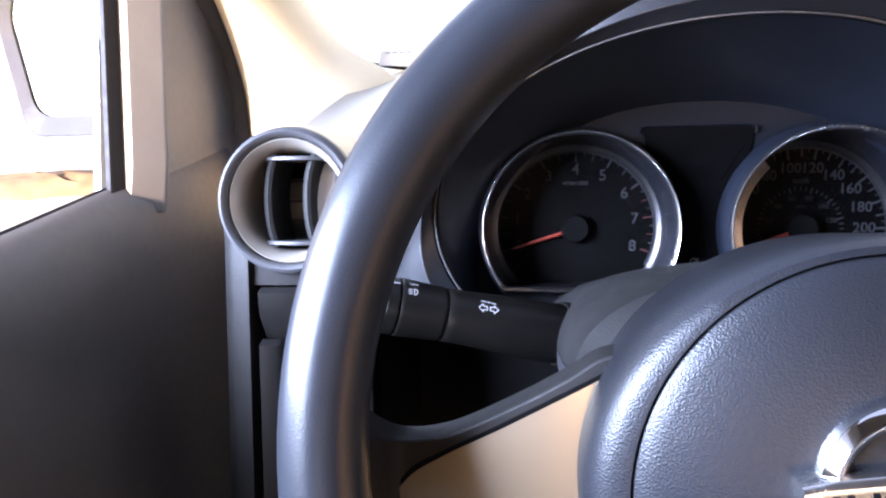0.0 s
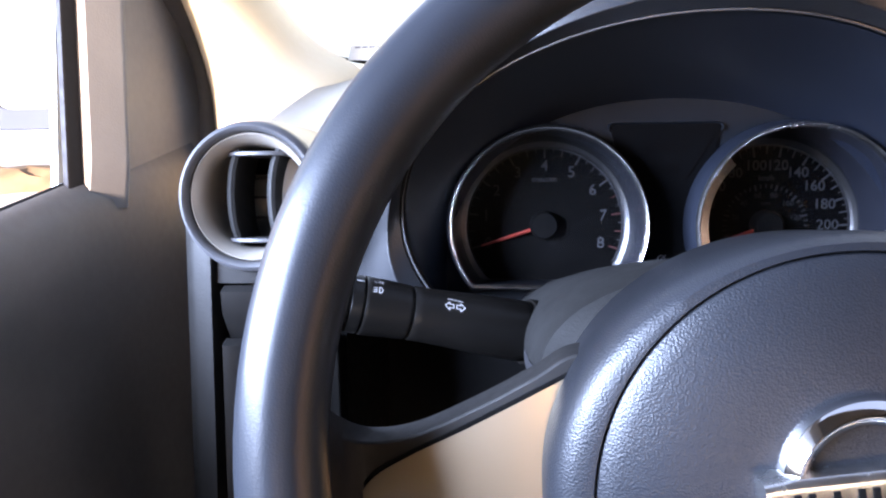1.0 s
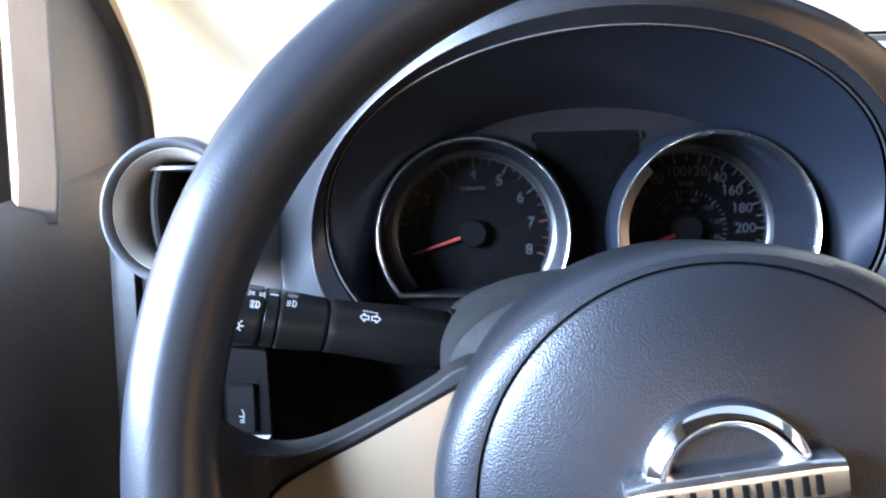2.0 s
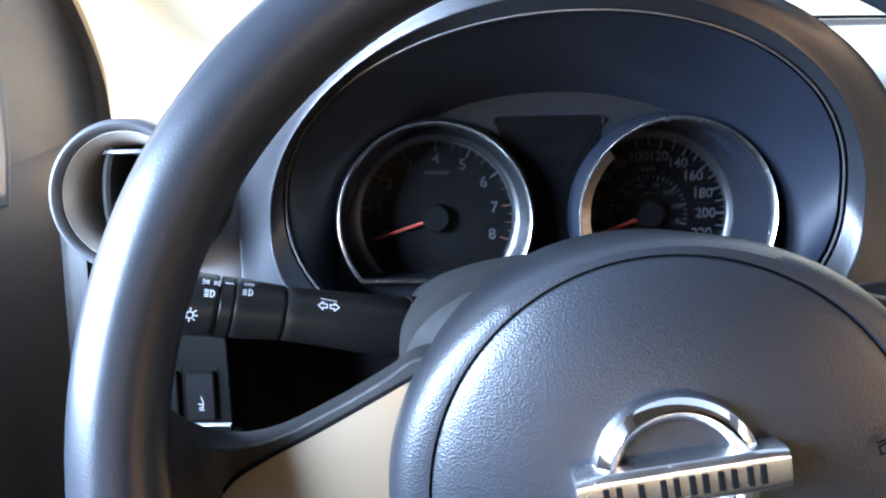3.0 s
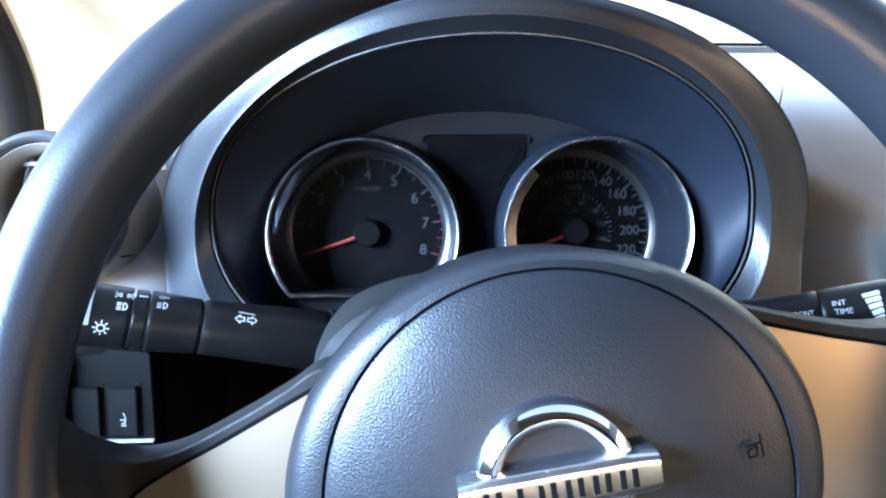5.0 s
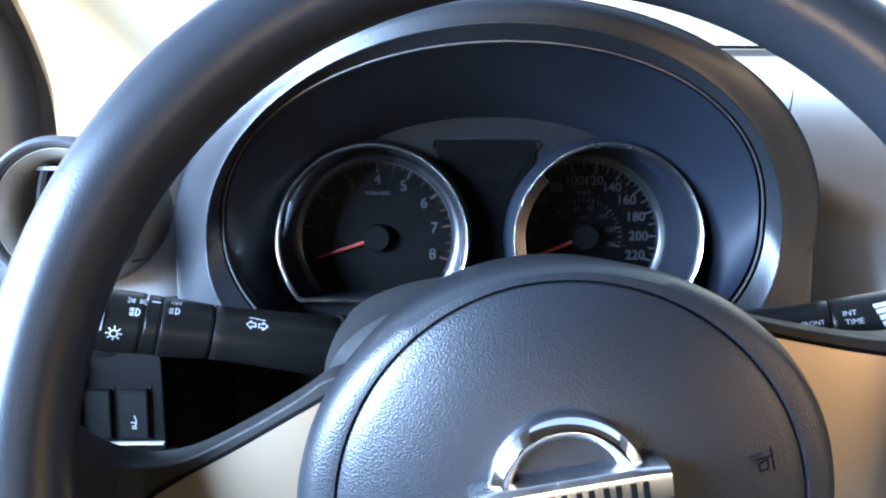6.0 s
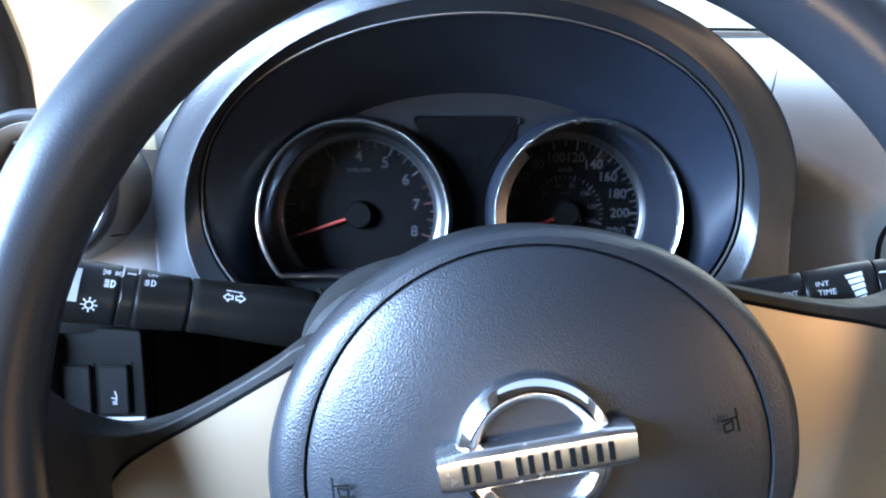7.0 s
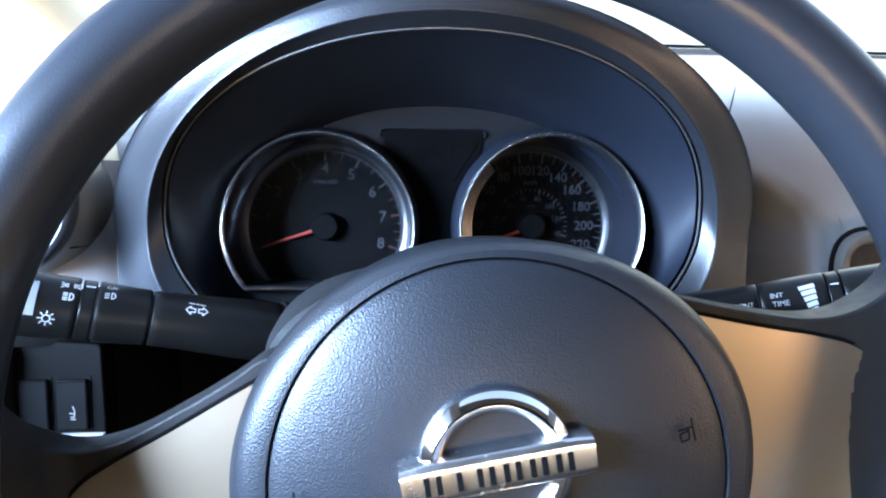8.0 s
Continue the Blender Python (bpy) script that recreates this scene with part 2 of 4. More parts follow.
def arc(cx, cz, r, a0, a1, n=14):
    return [(cx + r * math.sin(radians(a0 + (a1 - a0) * i / n)), cz + r * math.cos(radians(a0 + (a1 - a0) * i / n))) for i in range(n + 1)]


# ---- steering wheel ----
WM = pose(0.0742, -0.2055, -0.069, 1.4, 0, 0) @ pose(0, 0, 0, 0, -9.3, 0)  # hub
RM = pose(0.0768, -0.2315, -0.0525, -9.6, 0, 2.2) @ pose(0, 0, 0, 0, -9.3, 0)  # rim
WHEEL_R, WHEEL_T = 0.1655, 0.0150


def web(top, low, y0, y1, sx, m=7):
    """A bowed slab between two edges of (x, z, depth) points of equal length, as a grid of quads."""
    rings = []
    for a, b in zip(top, low):
        row = [a.lerp(b, k / (m - 1)) for k in range(m)]
        rings.append([(sx * p.x, p.z + y0, p.y) for p in row] + [(sx * p.x, p.z + y1, p.y) for p in row[::-1]])
    return loft(rings, caps=(True, True))


# Each spoke falls back from the hub, then rises to the nearer plane of the rim. Bent along sight lines to fit the
# camera's view: its edges and those of its insert as (x, z, depth).
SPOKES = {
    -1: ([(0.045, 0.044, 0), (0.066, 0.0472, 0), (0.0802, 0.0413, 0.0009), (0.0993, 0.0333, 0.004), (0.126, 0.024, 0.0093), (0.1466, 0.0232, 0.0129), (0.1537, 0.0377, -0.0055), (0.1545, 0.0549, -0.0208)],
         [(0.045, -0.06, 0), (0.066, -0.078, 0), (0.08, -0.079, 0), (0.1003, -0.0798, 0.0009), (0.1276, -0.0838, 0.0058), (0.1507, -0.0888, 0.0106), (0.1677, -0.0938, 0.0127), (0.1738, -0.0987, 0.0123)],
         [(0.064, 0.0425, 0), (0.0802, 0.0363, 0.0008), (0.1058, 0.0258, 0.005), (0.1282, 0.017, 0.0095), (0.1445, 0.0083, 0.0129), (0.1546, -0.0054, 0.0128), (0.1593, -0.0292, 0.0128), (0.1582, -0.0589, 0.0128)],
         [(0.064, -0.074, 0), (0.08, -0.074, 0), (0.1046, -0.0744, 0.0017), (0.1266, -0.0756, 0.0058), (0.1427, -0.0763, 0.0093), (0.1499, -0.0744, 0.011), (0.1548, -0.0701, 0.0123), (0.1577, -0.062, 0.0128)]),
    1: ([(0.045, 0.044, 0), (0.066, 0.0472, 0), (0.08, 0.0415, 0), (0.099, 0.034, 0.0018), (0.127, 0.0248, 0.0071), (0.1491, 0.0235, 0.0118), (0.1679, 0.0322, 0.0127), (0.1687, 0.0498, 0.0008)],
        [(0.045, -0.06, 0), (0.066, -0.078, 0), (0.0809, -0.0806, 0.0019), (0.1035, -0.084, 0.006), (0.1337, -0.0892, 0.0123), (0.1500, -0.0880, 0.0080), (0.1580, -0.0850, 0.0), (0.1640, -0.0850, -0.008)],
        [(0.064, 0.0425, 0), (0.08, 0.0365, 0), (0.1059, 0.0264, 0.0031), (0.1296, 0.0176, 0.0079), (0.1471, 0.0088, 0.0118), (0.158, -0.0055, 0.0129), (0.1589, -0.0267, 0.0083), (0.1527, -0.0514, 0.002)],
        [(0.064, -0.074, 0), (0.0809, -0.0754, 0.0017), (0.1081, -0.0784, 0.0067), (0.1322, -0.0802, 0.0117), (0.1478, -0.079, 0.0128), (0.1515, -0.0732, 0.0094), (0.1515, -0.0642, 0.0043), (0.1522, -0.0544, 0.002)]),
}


def steering_wheel():
    w = thing("steering_wheel", "black plastic steering wheel with champagne spoke inserts and a chrome badge", "steering wheel", at=(0.074, -0.2, -0.069))
    pts, rad = [], []
    for k in range(120):
        a = 2 * math.pi * k / 120
        slim = 0.0010 * math.exp(-((math.degrees(a) - 272) / 34) ** 2)
        pts.append(((WHEEL_R - slim) * math.sin(a), 0, (WHEEL_R - slim) * math.cos(a)))
        rad.append(WHEEL_T - slim + 0.0006 * math.exp(-((math.degrees(a) - 82) / 14) ** 2))
    part("rim", tube(pts, rad, 28, closed=True), RIM, w, m=RM)
    # hub: a shallow dome with a seam round the airbag cover
    def wide(bm, k, low=1.0):
        """Makes the hub broader to one side, fitted to its outline in the camera's view."""
        for v in bm.verts:
            v.co.x *= k if v.co.x > 0 else low
        return bm
    part("airbag_cover", wide(turned([(0.0001, -0.0452), (0.02, -0.0448), (0.04, -0.0428), (0.055, -0.0398), (0.066, -0.0362), (0.0715, -0.0338), (0.0719, -0.0333), (0.0720, -0.028)], seg=128), 1.025, 0.958), HUB, w, "black grained airbag cover", m=WM)
    shell_rows = ((0.0724, 0.0724, -0.026), (0.0724, 0.0724, -0.0334), (0.0728, 0.0728, -0.0340), (0.0770, 0.0748, -0.0332), (0.0805, 0.0762, -0.0300), (0.0828, 0.0768, -0.0245), (0.0838, 0.0765, -0.016), (0.0835, 0.0755, -0.004), (0.081, 0.074, 0.02), (0.072, 0.066, 0.03))
    part("hub_shell", wide(loft([[(rx * (1 - (0.042 if k > 64 else 0.033) * min(1.0, max(0.0, (0.0828 - rx) / 0.0100))) * math.sin(2 * math.pi * k / 128), y, rz * math.cos(2 * math.pi * k / 128)) for k in range(128)] for rx, rz, y in shell_rows]), 1.06), HUB, w, m=WM)
    part("hub_core", turned([(0.0001, -0.02), (0.070, -0.02), (0.070, 0.028), (0.0001, 0.028)], seg=48), DARK, w, m=WM)
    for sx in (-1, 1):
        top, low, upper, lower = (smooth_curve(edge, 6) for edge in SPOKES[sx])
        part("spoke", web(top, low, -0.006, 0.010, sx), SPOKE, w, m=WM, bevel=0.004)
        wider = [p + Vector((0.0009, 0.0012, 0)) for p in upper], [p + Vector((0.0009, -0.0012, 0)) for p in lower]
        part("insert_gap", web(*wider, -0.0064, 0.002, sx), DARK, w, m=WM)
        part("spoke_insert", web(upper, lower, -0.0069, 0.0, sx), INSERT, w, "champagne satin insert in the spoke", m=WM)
    # badge: a chrome ring and bar, with dark bars for its writing
    EM = WM @ pose(0.0006, -0.0462, 0.0142, 0, 0, 0)
    r0, r1 = 0.0161, 0.0226
    prof = [(r0, 0.004), (r0, -0.0008), (r0 + 0.0004, -0.0014), (0.0191, -0.0035), (0.0197, -0.0037), (r1 - 0.0005, -0.0018), (r1, -0.0010), (r1 + 0.0003, 0.004)]
    badge = part("badge", turned(prof, seg=96), CHROME, w, "chrome ring badge with a crossbar", m=EM)
    rings = []
    for k in range(13):
        x = -0.0278 + 0.0556 * k / 12
        h = 0.0060 - (0.0006 if k in (0, 12) else 0.0)
        rings.append([(x, -0.0060 + 0.0003 * (q / 6) ** 2 + 0.0014 * (q / 6) ** 10 - 0.075 * h * q / 6, h * q / 6) for q in range(-6, 7)] + [(x, 0.004, h), (x, 0.004, -h)])
    part("crossbar", loft(rings, caps=(True, True)), SILVER, badge, m=EM)
    part("badge_ground", disc(r0, 0.0006, seg=64), HUB, badge, m=EM)
    for k in range(6):
        x = -0.0188 + 0.0075 * k
        for dx in (-0.0017, 0.0017) if k != 1 else (0.0,):
            part("dark_bar", box((x + dx - 0.0008, -0.0065, -0.0026), (x + dx + 0.0008, -0.0050, 0.0026)), DARK, badge, m=EM)
    # small marks pressed into the cover
    MK = WM @ pose(0.0590, -0.0406, 0.0105, 0, 0, 12)
    part("pressed_mark", strokes([[(-0.002, 0.0), (0.0012, 0.0006), (0.001, -0.0022), (-0.0016, -0.0024), (-0.002, -0.0002)], [(-0.0024, 0.0012), (0.0022, 0.0014)], [(0.0024, 0.004), (0.003, -0.003)]], 0.0007), DARK, w, smooth=False, m=MK)
    part("pressed_mark", strokes([[(0.002, 0.0), (-0.0012, 0.0006), (-0.001, -0.0022), (0.0016, -0.0024), (0.002, -0.0002)], [(0.0024, 0.0012), (-0.0022, 0.0014)], [(-0.0024, 0.004), (-0.003, -0.003)]], 0.0007), DARK, w, smooth=False, m=WM @ pose(-0.0565, -0.0406, 0.0105, 0, 0, -12))
    return w


steering_wheel()


# ---- instrument cluster ----
TACH, SPEED = (0.0, 0.0, 0.0), (0.1335, 0.0, 0.0)
LIP = 69.5e-3


def hood_curve(cx, cz, a, up, low, y_side, y_top, power=2.0, a0=-128, a1=128, n=72, bend=1.5, upright=0.0):
    """One ring of the hood; upright keeps its lower sides from closing in."""
    out = []
    for i in range(n + 1):
        q = radians(a0 + (a1 - a0) * i / n)
        s, c = math.sin(q), math.cos(q)
        e = 2 / power
        b = up if c > 0 else low
        x, z = a * math.copysign(abs(s) ** e, s), b * math.copysign(abs(c) ** e, c)
        if c < 0:
            x += upright * (math.copysign(a, s) - x)
        out.append((cx + x, y_side + (y_top - y_side) * max(0.0, c) ** bend, cz + z))
    return out


def gauge(parent, name, center, ring_r, ring_off, label):
    cx, _, cz = center
    chord = -0.0362
    face = part(name, disc(0.0515, 0.0, center, chord=-0.0345), DIAL, parent, label)
    rc = (cx + ring_off[0], 0, cz + ring_off[1])
    def bowl(rows):
        """Rings from the dial up to the bezel: radius, depth and the share of the way to the bezel's centre."""
        out = []
        for r, y, k in rows:
            ox, oz = cx + ring_off[0] * k, cz + ring_off[1] * k
            out.append([(ox + r * math.sin(a), y, oz + max(r * math.cos(a), -0.0345 + 0.0005 * k)) for a in (2 * math.pi * i / 96 for i in range(96))])
        return loft(out)
    part("bezel_cup", bowl(((0.0525, -0.0025, 0.05), (0.0535, -0.012, 0.3), (0.0541, -0.026, 0.6), (ring_r * 0.967, -0.044, 1.0))), CUP, face)
    part("scale_ring", bowl(((0.0492, -0.0006, 0.0), (0.0495, -0.0010, 0.0), (0.0510, -0.0018, 0.02), (0.0526, -0.0026, 0.05))), GLOWRING, face, "pale translucent ring round the scale")
    part("bezel_ring", turned([(ring_r * 0.955, -0.0435), (ring_r * 0.965, -0.0465), (ring_r * 0.985, -0.0475), (ring_r * 1.0, -0.0462), (ring_r * 1.003, -0.042), (ring_r * 0.97, -0.042)], rc, chord=chord), SILVER, face, "bright silver bezel ring")
    part("bezel_skirt", turned([(ring_r * 1.002, -0.044), (ring_r * 1.03, -0.038), (ring_r * 1.06, -0.026)], rc, chord=chord - 0.003), SHROUD, face)
    # added arc that mirrors the warm lamp as a crescent; no part of the gauge
    if cx > 0.1:
        lip = []
        for r, y in ((0.0466, -0.0333), (0.0469, -0.0342), (0.0504, -0.0358), (0.0541, -0.0375)):
            lip.append([(rc[0] + r * math.sin(a), y, rc[2] + r * math.cos(a)) for a in (radians(q) for q in range(236, 317, 4))])
        part("glint_lip", loft(lip, closed=False), GLINTLIP, face)
    return face


def cluster():
    c = thing("instrument_cluster", "black instrument cluster with two round gauges, switched off", "instrument cluster", at=(0.067, 0, -0.04))
    A = hood_curve(0.0695, -0.03, 0.129, 0.104, 0.075, -0.026, -0.026, 2.2)
    A2 = hood_curve(0.069, -0.015, 0.1385, 0.098, 0.082, -0.042, -0.060, 2.1)
    B = hood_curve(LIP, 0.010, 0.1480, 0.086, 0.093, -0.062, -0.124, 2.05)
    B2 = hood_curve(LIP, 0.008, 0.1510, 0.089, 0.094, -0.065, -0.128, 2.05)
    C = hood_curve(LIP, -0.004, 0.1565, 0.106, 0.083, -0.0715, -0.137, 2.0, upright=0.25)
    C2 = hood_curve(0.0707, -0.010, 0.1695, 0.1205, 0.072, -0.0640, -0.1375, 1.98, bend=1.4, upright=0.75)
    D = hood_curve(0.0718, -0.005, 0.1803, 0.1195, 0.073, -0.0575, -0.1335, 1.96, bend=1.2, upright=1.0)
    D2 = hood_curve(0.0718, -0.008, 0.1838, 0.1255, 0.072, -0.047, -0.120, 1.96, bend=1.35, upright=1.0)
    E1 = hood_curve(0.0718, -0.008, 0.1870, 0.1310, 0.072, -0.015, -0.045, 2.05, upright=1.0)
    F1 = hood_curve(0.0718, -0.012, 0.1905, 0.1280, 0.070, 0.10, 0.06, 2.0, upright=1.0)
    G1 = hood_curve(0.0718, -0.030, 0.1905, 0.1100, 0.060, 0.16, 0.16, 2.0)
    part("hood_shroud", loft([A, A2, B], closed=False), SHROUD, c, "black inner shroud")
    def between(p, q, k):
        return [Vector(a).lerp(Vector(b), k) for a, b in zip(p, q)]
    columns = [smooth_curve(list(col), 3) for col in zip(B2, between(B2, C, 0.75), C, between(C, C2, 0.2), C2, between(C2, D, 0.86), D, between(D, D2, 0.4), D2, E1, F1, G1)]
    part("hood", loft(columns, closed=False), HOOD, c, "dark grey grained hood")
    part("lip_bead", tube([Vector(p) for p in hood_curve(LIP, 0.009, 0.1495, 0.0875, 0.0935, -0.0640, -0.1265, 2.05)], 0.00065, 8), BEAD, c, "thin edge of the lip, paler for the light it catches")
    # faceplate with the two gauge openings
    bm = bmesh.new()
    def ring(points):
        vs = [bm.verts.new(p) for p in points]
        for a, b in zip(vs, vs[1:] + vs[:1]):
            bm.edges.new((a, b))
    ring([*A, (0.13, -0.026, -0.07), (0.0, -0.026, -0.07)])
    for g in (TACH, SPEED):
        ring([(g[0] + (0.0043 if g[0] else 0) + 0.0545 * math.sin(2 * math.pi * k / 48), -0.026, max(0.0545 * math.cos(2 * math.pi * k / 48), -0.038)) for k in range(48)])
    bmesh.ops.triangle_fill(bm, use_beauty=True, edges=bm.edges)
    part("faceplate", bm, FACEPLATE, c, "dark satin faceplate", smooth=False)
    for name, g, off, label in (("tachometer", TACH, (0.0, 0.0012), "black tachometer dial with white numerals painted dark grey, needle at zero"), ("speedometer", SPEED, (0.0043, 0.0012), "black speedometer dial with white numerals painted dark grey, needle at zero")):
        face = gauge(c, name, g, 0.0562, off, label)
        cx = g[0]
        marks, red = [], []
        if name == "tachometer":
            for i in range(33):
                ang = radians(-108 + 216 * i / 32)
                r_in = 0.0425 if i % 4 == 0 else 0.0440 if i % 2 == 0 else 0.0462
                (red if i >= 26 and i % 2 == 0 else marks).append(([(r_in * math.sin(ang), r_in * math.cos(ang)), (0.0490 * math.sin(ang), 0.0490 * math.cos(ang))], 0.0012 if i % 4 == 0 else 0.0007))
        else:
            for i in range(45):
                ang = radians(-110 + 220 * i / 44)
                r_in = 0.0420 if i % 4 == 0 else 0.0435 if i % 2 == 0 else 0.0460
                marks.append(([(r_in * math.sin(ang), r_in * math.cos(ang)), (0.0490 * math.sin(ang), 0.0490 * math.cos(ang))], 0.0013 if i % 4 == 0 else 0.0010 if i % 2 == 0 else 0.0006))
            for i in range(29):
                ang = radians(-106 + 212 * i / 28)
                r_in = 0.0218 if i % 4 == 0 else 0.0228
                marks.append(([(r_in * math.sin(ang), r_in * math.cos(ang)), (0.0248 * math.sin(ang), 0.0248 * math.cos(ang))], 0.0011 if i % 4 == 0 else 0.0007))
        bm = bmesh.new()
        for line, wd in marks:
            strokes([line], wd, bm)
        strokes([arc(0, 0, 0.0484, -128, 118, 80)], 0.0012, bm)
        part("scale_marks", bm, DIMPRINT, face, "white scale ticks painted dark grey", False, m=pose(cx, -0.0006, 0))
        if red:
            bm = bmesh.new()
            for line, wd in red:
                strokes([line], wd, bm)
            part("red_marks", bm, REDPRINT, face, "red scale ticks", False, m=pose(cx, -0.0006, 0))
        if name == "tachometer":
            for k in range(9):
                a = radians(27 * (k - 4))
                part("numeral", letters(str(k), 0.0098, bold=0.00012), DIMPRINT, face, smooth=False, m=pose(cx + 0.0370 * math.sin(a), -0.0007, 0.0370 * math.cos(a) + 0.0002))
            part("unit_writing", letters("RPMx1000", 0.0036, bold=0.0001), DIMPRINT, face, smooth=False, m=pose(cx, -0.0007, 0.0285))
        else:
            for k in range(12):
                a = radians(20 * k - 110)
                part("numeral", letters(str(20 * k), 0.0086, bold=0.00015), DIMPRINT, face, smooth=False, m=pose(cx + 0.0362 * math.sin(a), -0.0007, 0.0366 * math.cos(a)))
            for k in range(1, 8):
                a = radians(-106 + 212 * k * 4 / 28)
                part("small_numeral", letters(str(20 * k), 0.0045), DIMPRINT, face, smooth=False, m=pose(cx + 0.0182 * math.sin(a), -0.0007, 0.0186 * math.cos(a)))
            part("unit_writing", letters("km/h", 0.0046, bold=0.0001), DIMPRINT, face, smooth=False, m=pose(cx, -0.0007, 0.0285))
            part("unit_writing", letters("MPH", 0.0028), DIMPRINT, face, smooth=False, m=pose(cx, -0.0007, 0.0128))
        a = radians(-108 if name == "tachometer" else -111)
        d = Vector((math.sin(a), 0, math.cos(a)))
        base, tip = Vector((cx, -0.006, 0)) + d * 0.009, Vector((cx, -0.0045, 0)) + d * 0.0415
        part("needle", tube([base, base + (tip - base) * 0.6, tip], [0.0012, 0.0010, 0.0005], 8), NEEDLE, face, "red needle")
        part("needle_cap", turned([(0.0001, -0.0095), (0.0075, -0.009), (0.0088, -0.0075), (0.0092, 0.0)], g, 40), DARK, face)
        part("gauge_lens", disc(0.0535, -0.0405, (cx + off[0], 0, 0.001), chord=-0.0355, thick=0.0008), LENS, face).visible_shadow = False
    # display between the gauges
    # its sides follow the two bezels
    def side(z, cx, sx, edge):
        return sx * max(sx * edge, sx * cx + math.sqrt(max(0.0, 0.0572 ** 2 - (z - 0.0012) ** 2)))
    levels = [0.054 - 0.012 * k for k in range(8)]
    outline = rounded([(0.0360, 0.0592), (0.0995, 0.0592)] + [(side(z, 0.1378, -1, 0.0985 - 0.16 * (0.0592 - z)), z) for z in levels] + [(side(z, 0.0, 1, 0.0370 + 0.16 * (0.0592 - z)), z) for z in levels[::-1]], 0.0030, 3)
    display = part("display", plate(outline, -0.0275, -0.020), LCD, c, "dark trip display, switched off")
    def brow(dx, dz, y):
        """The frame's edge over the display, open below."""
        return [(x, y, z) for x, z in rounded([(0.0450 - dx, 0.022), (0.0360 - dx, 0.0592 + dz), (0.0995 + dx, 0.0592 + dz), (0.0905 + dx, 0.022)], 0.0045)[6:18]]
    part("display_frame", loft([brow(0.0016, 0.0014, -0.0262), brow(0.0010, 0.0009, -0.0288), brow(0, 0, -0.0268)], closed=False), FACEPLATE, display)
    part("digits", letters("65653", 0.0098), SEGMENT, display, smooth=False, m=pose(0.0680, -0.0280, 0.0460))
    part("digits", letters("143", 0.0088), SEGMENT, display, smooth=False, m=pose(0.0690, -0.0280, 0.0335))
    part("bar_scale", strokes([[(0.042, 0.052), (0.056, 0.031), (0.060, 0.029)], [(0.095, 0.053), (0.080, 0.029), (0.075, 0.029)]], 0.001), SEGMENT, display, smooth=False, m=pose(0, -0.0280, 0))
    for x in (0.0665, 0.0785):
        part("warning_icon", strokes([arc(x, -0.0185, 0.0020, 0, 360, 10), [(x - 0.002, -0.0205), (x + 0.0025, -0.0165)]], 0.0006), PRINT, c, smooth=False, m=pose(0, -0.0283, 0))


cluster()


# ---- steering column and stalks ----
def column():
    c = thing("steering_column", "black plastic steering column cover behind the wheel", "steering column", at=(0.07, -0.1, -0.05))
    def section(y, w, h, up, a0, a1, cz=-0.05):
        out = []
        for k in range(49):
            q = radians(a0 + (a1 - a0) * k / 48)
            s, co = math.sin(q), math.cos(q)
            out.append((0.07 + w * math.copysign(abs(s) ** 0.95, s), y, cz + (up if co > 0 else h) * math.copysign(abs(co) ** 0.95, co)))
        return out
    rows = ((-0.176, 0.066, 0.040, 0.034), (-0.172, 0.078, 0.045, 0.040), (-0.15, 0.082, 0.05, 0.041), (-0.11, 0.085, 0.055, 0.039), (-0.07, 0.086, 0.06, 0.034), (-0.02, 0.086, 0.06, 0.025))
    part("upper_cover", loft([section(y, w, h, u, -91, 91, -0.0495) for y, w, h, u in rows], closed=False), KNEE, c)
    part("lower_cover", loft([section(y, w, h, u, 90.5, 269.5, -0.0505) for y, w, h, u in rows], closed=False), BLACK, c)
    part("column_end", plate(rounded([(0.01, -0.085), (0.13, -0.085), (0.13, -0.025), (0.01, -0.025)], 0.03), -0.172, -0.168), DARK, c)


column()


class Stalk:
    """A round lever along an axis: s runs from the column outwards, v up round the side that faces the driver."""
    def __init__(self, a, b, radii):
        self.a, self.b, self.radii = Vector(a), Vector(b), radii
        self.d = (self.b - self.a)
        self.length = self.d.length
        self.d.normalize()
        self.front = Vector((0, -1, 0.15))
        self.front = (self.front - self.d * self.front.dot(self.d)).normalized()
        self.up = self.front.cross(self.d)
        if self.up.z < 0:
            self.up = -self.up

    def radius(self, s):
        t = s / self.length
        for (t0, r0), (t1, r1) in zip(self.radii, self.radii[1:]):
            if t <= t1:
                k = (t - t0) / (t1 - t0)
                return r0 + (r1 - r0) * k * k * (3 - 2 * k)
        return self.radii[-1][1]

    def at(self, s, ang, extra=0.0):
        r = self.radius(s) + extra
        return self.a + self.d * s + (self.front * math.cos(ang) + self.up * math.sin(ang)) * r

    def body(self, s0, s1, extra=0.0, n=14):
        ss = [s0 + (s1 - s0) * k / n for k in range(n + 1)]
        rings = [[self.at(s, 2 * math.pi * k / 40, extra - (0.0004 if s in (s0, s1) else 0)) for k in range(40)] for s in (s0, *[s0 + 0.0008, *ss[1:-1], s1 - 0.0008], s1)]
        return loft(rings, caps=(True, True))

    def wrap(self, bm, s, v, sign=1.0, turn=0.0):
        """Lay a flat mesh in x and z on the surface, with its origin s along and v (metres) up."""
        c, si = math.cos(radians(turn)), math.sin(radians(turn))
        for w in bm.verts:
            x, z = w.co.x * c - w.co.z * si, w.co.x * si + w.co.z * c
            p = s + sign * x
            w.co = self.at(p, (v + z) / self.radius(p), 0.0004)
        return bm


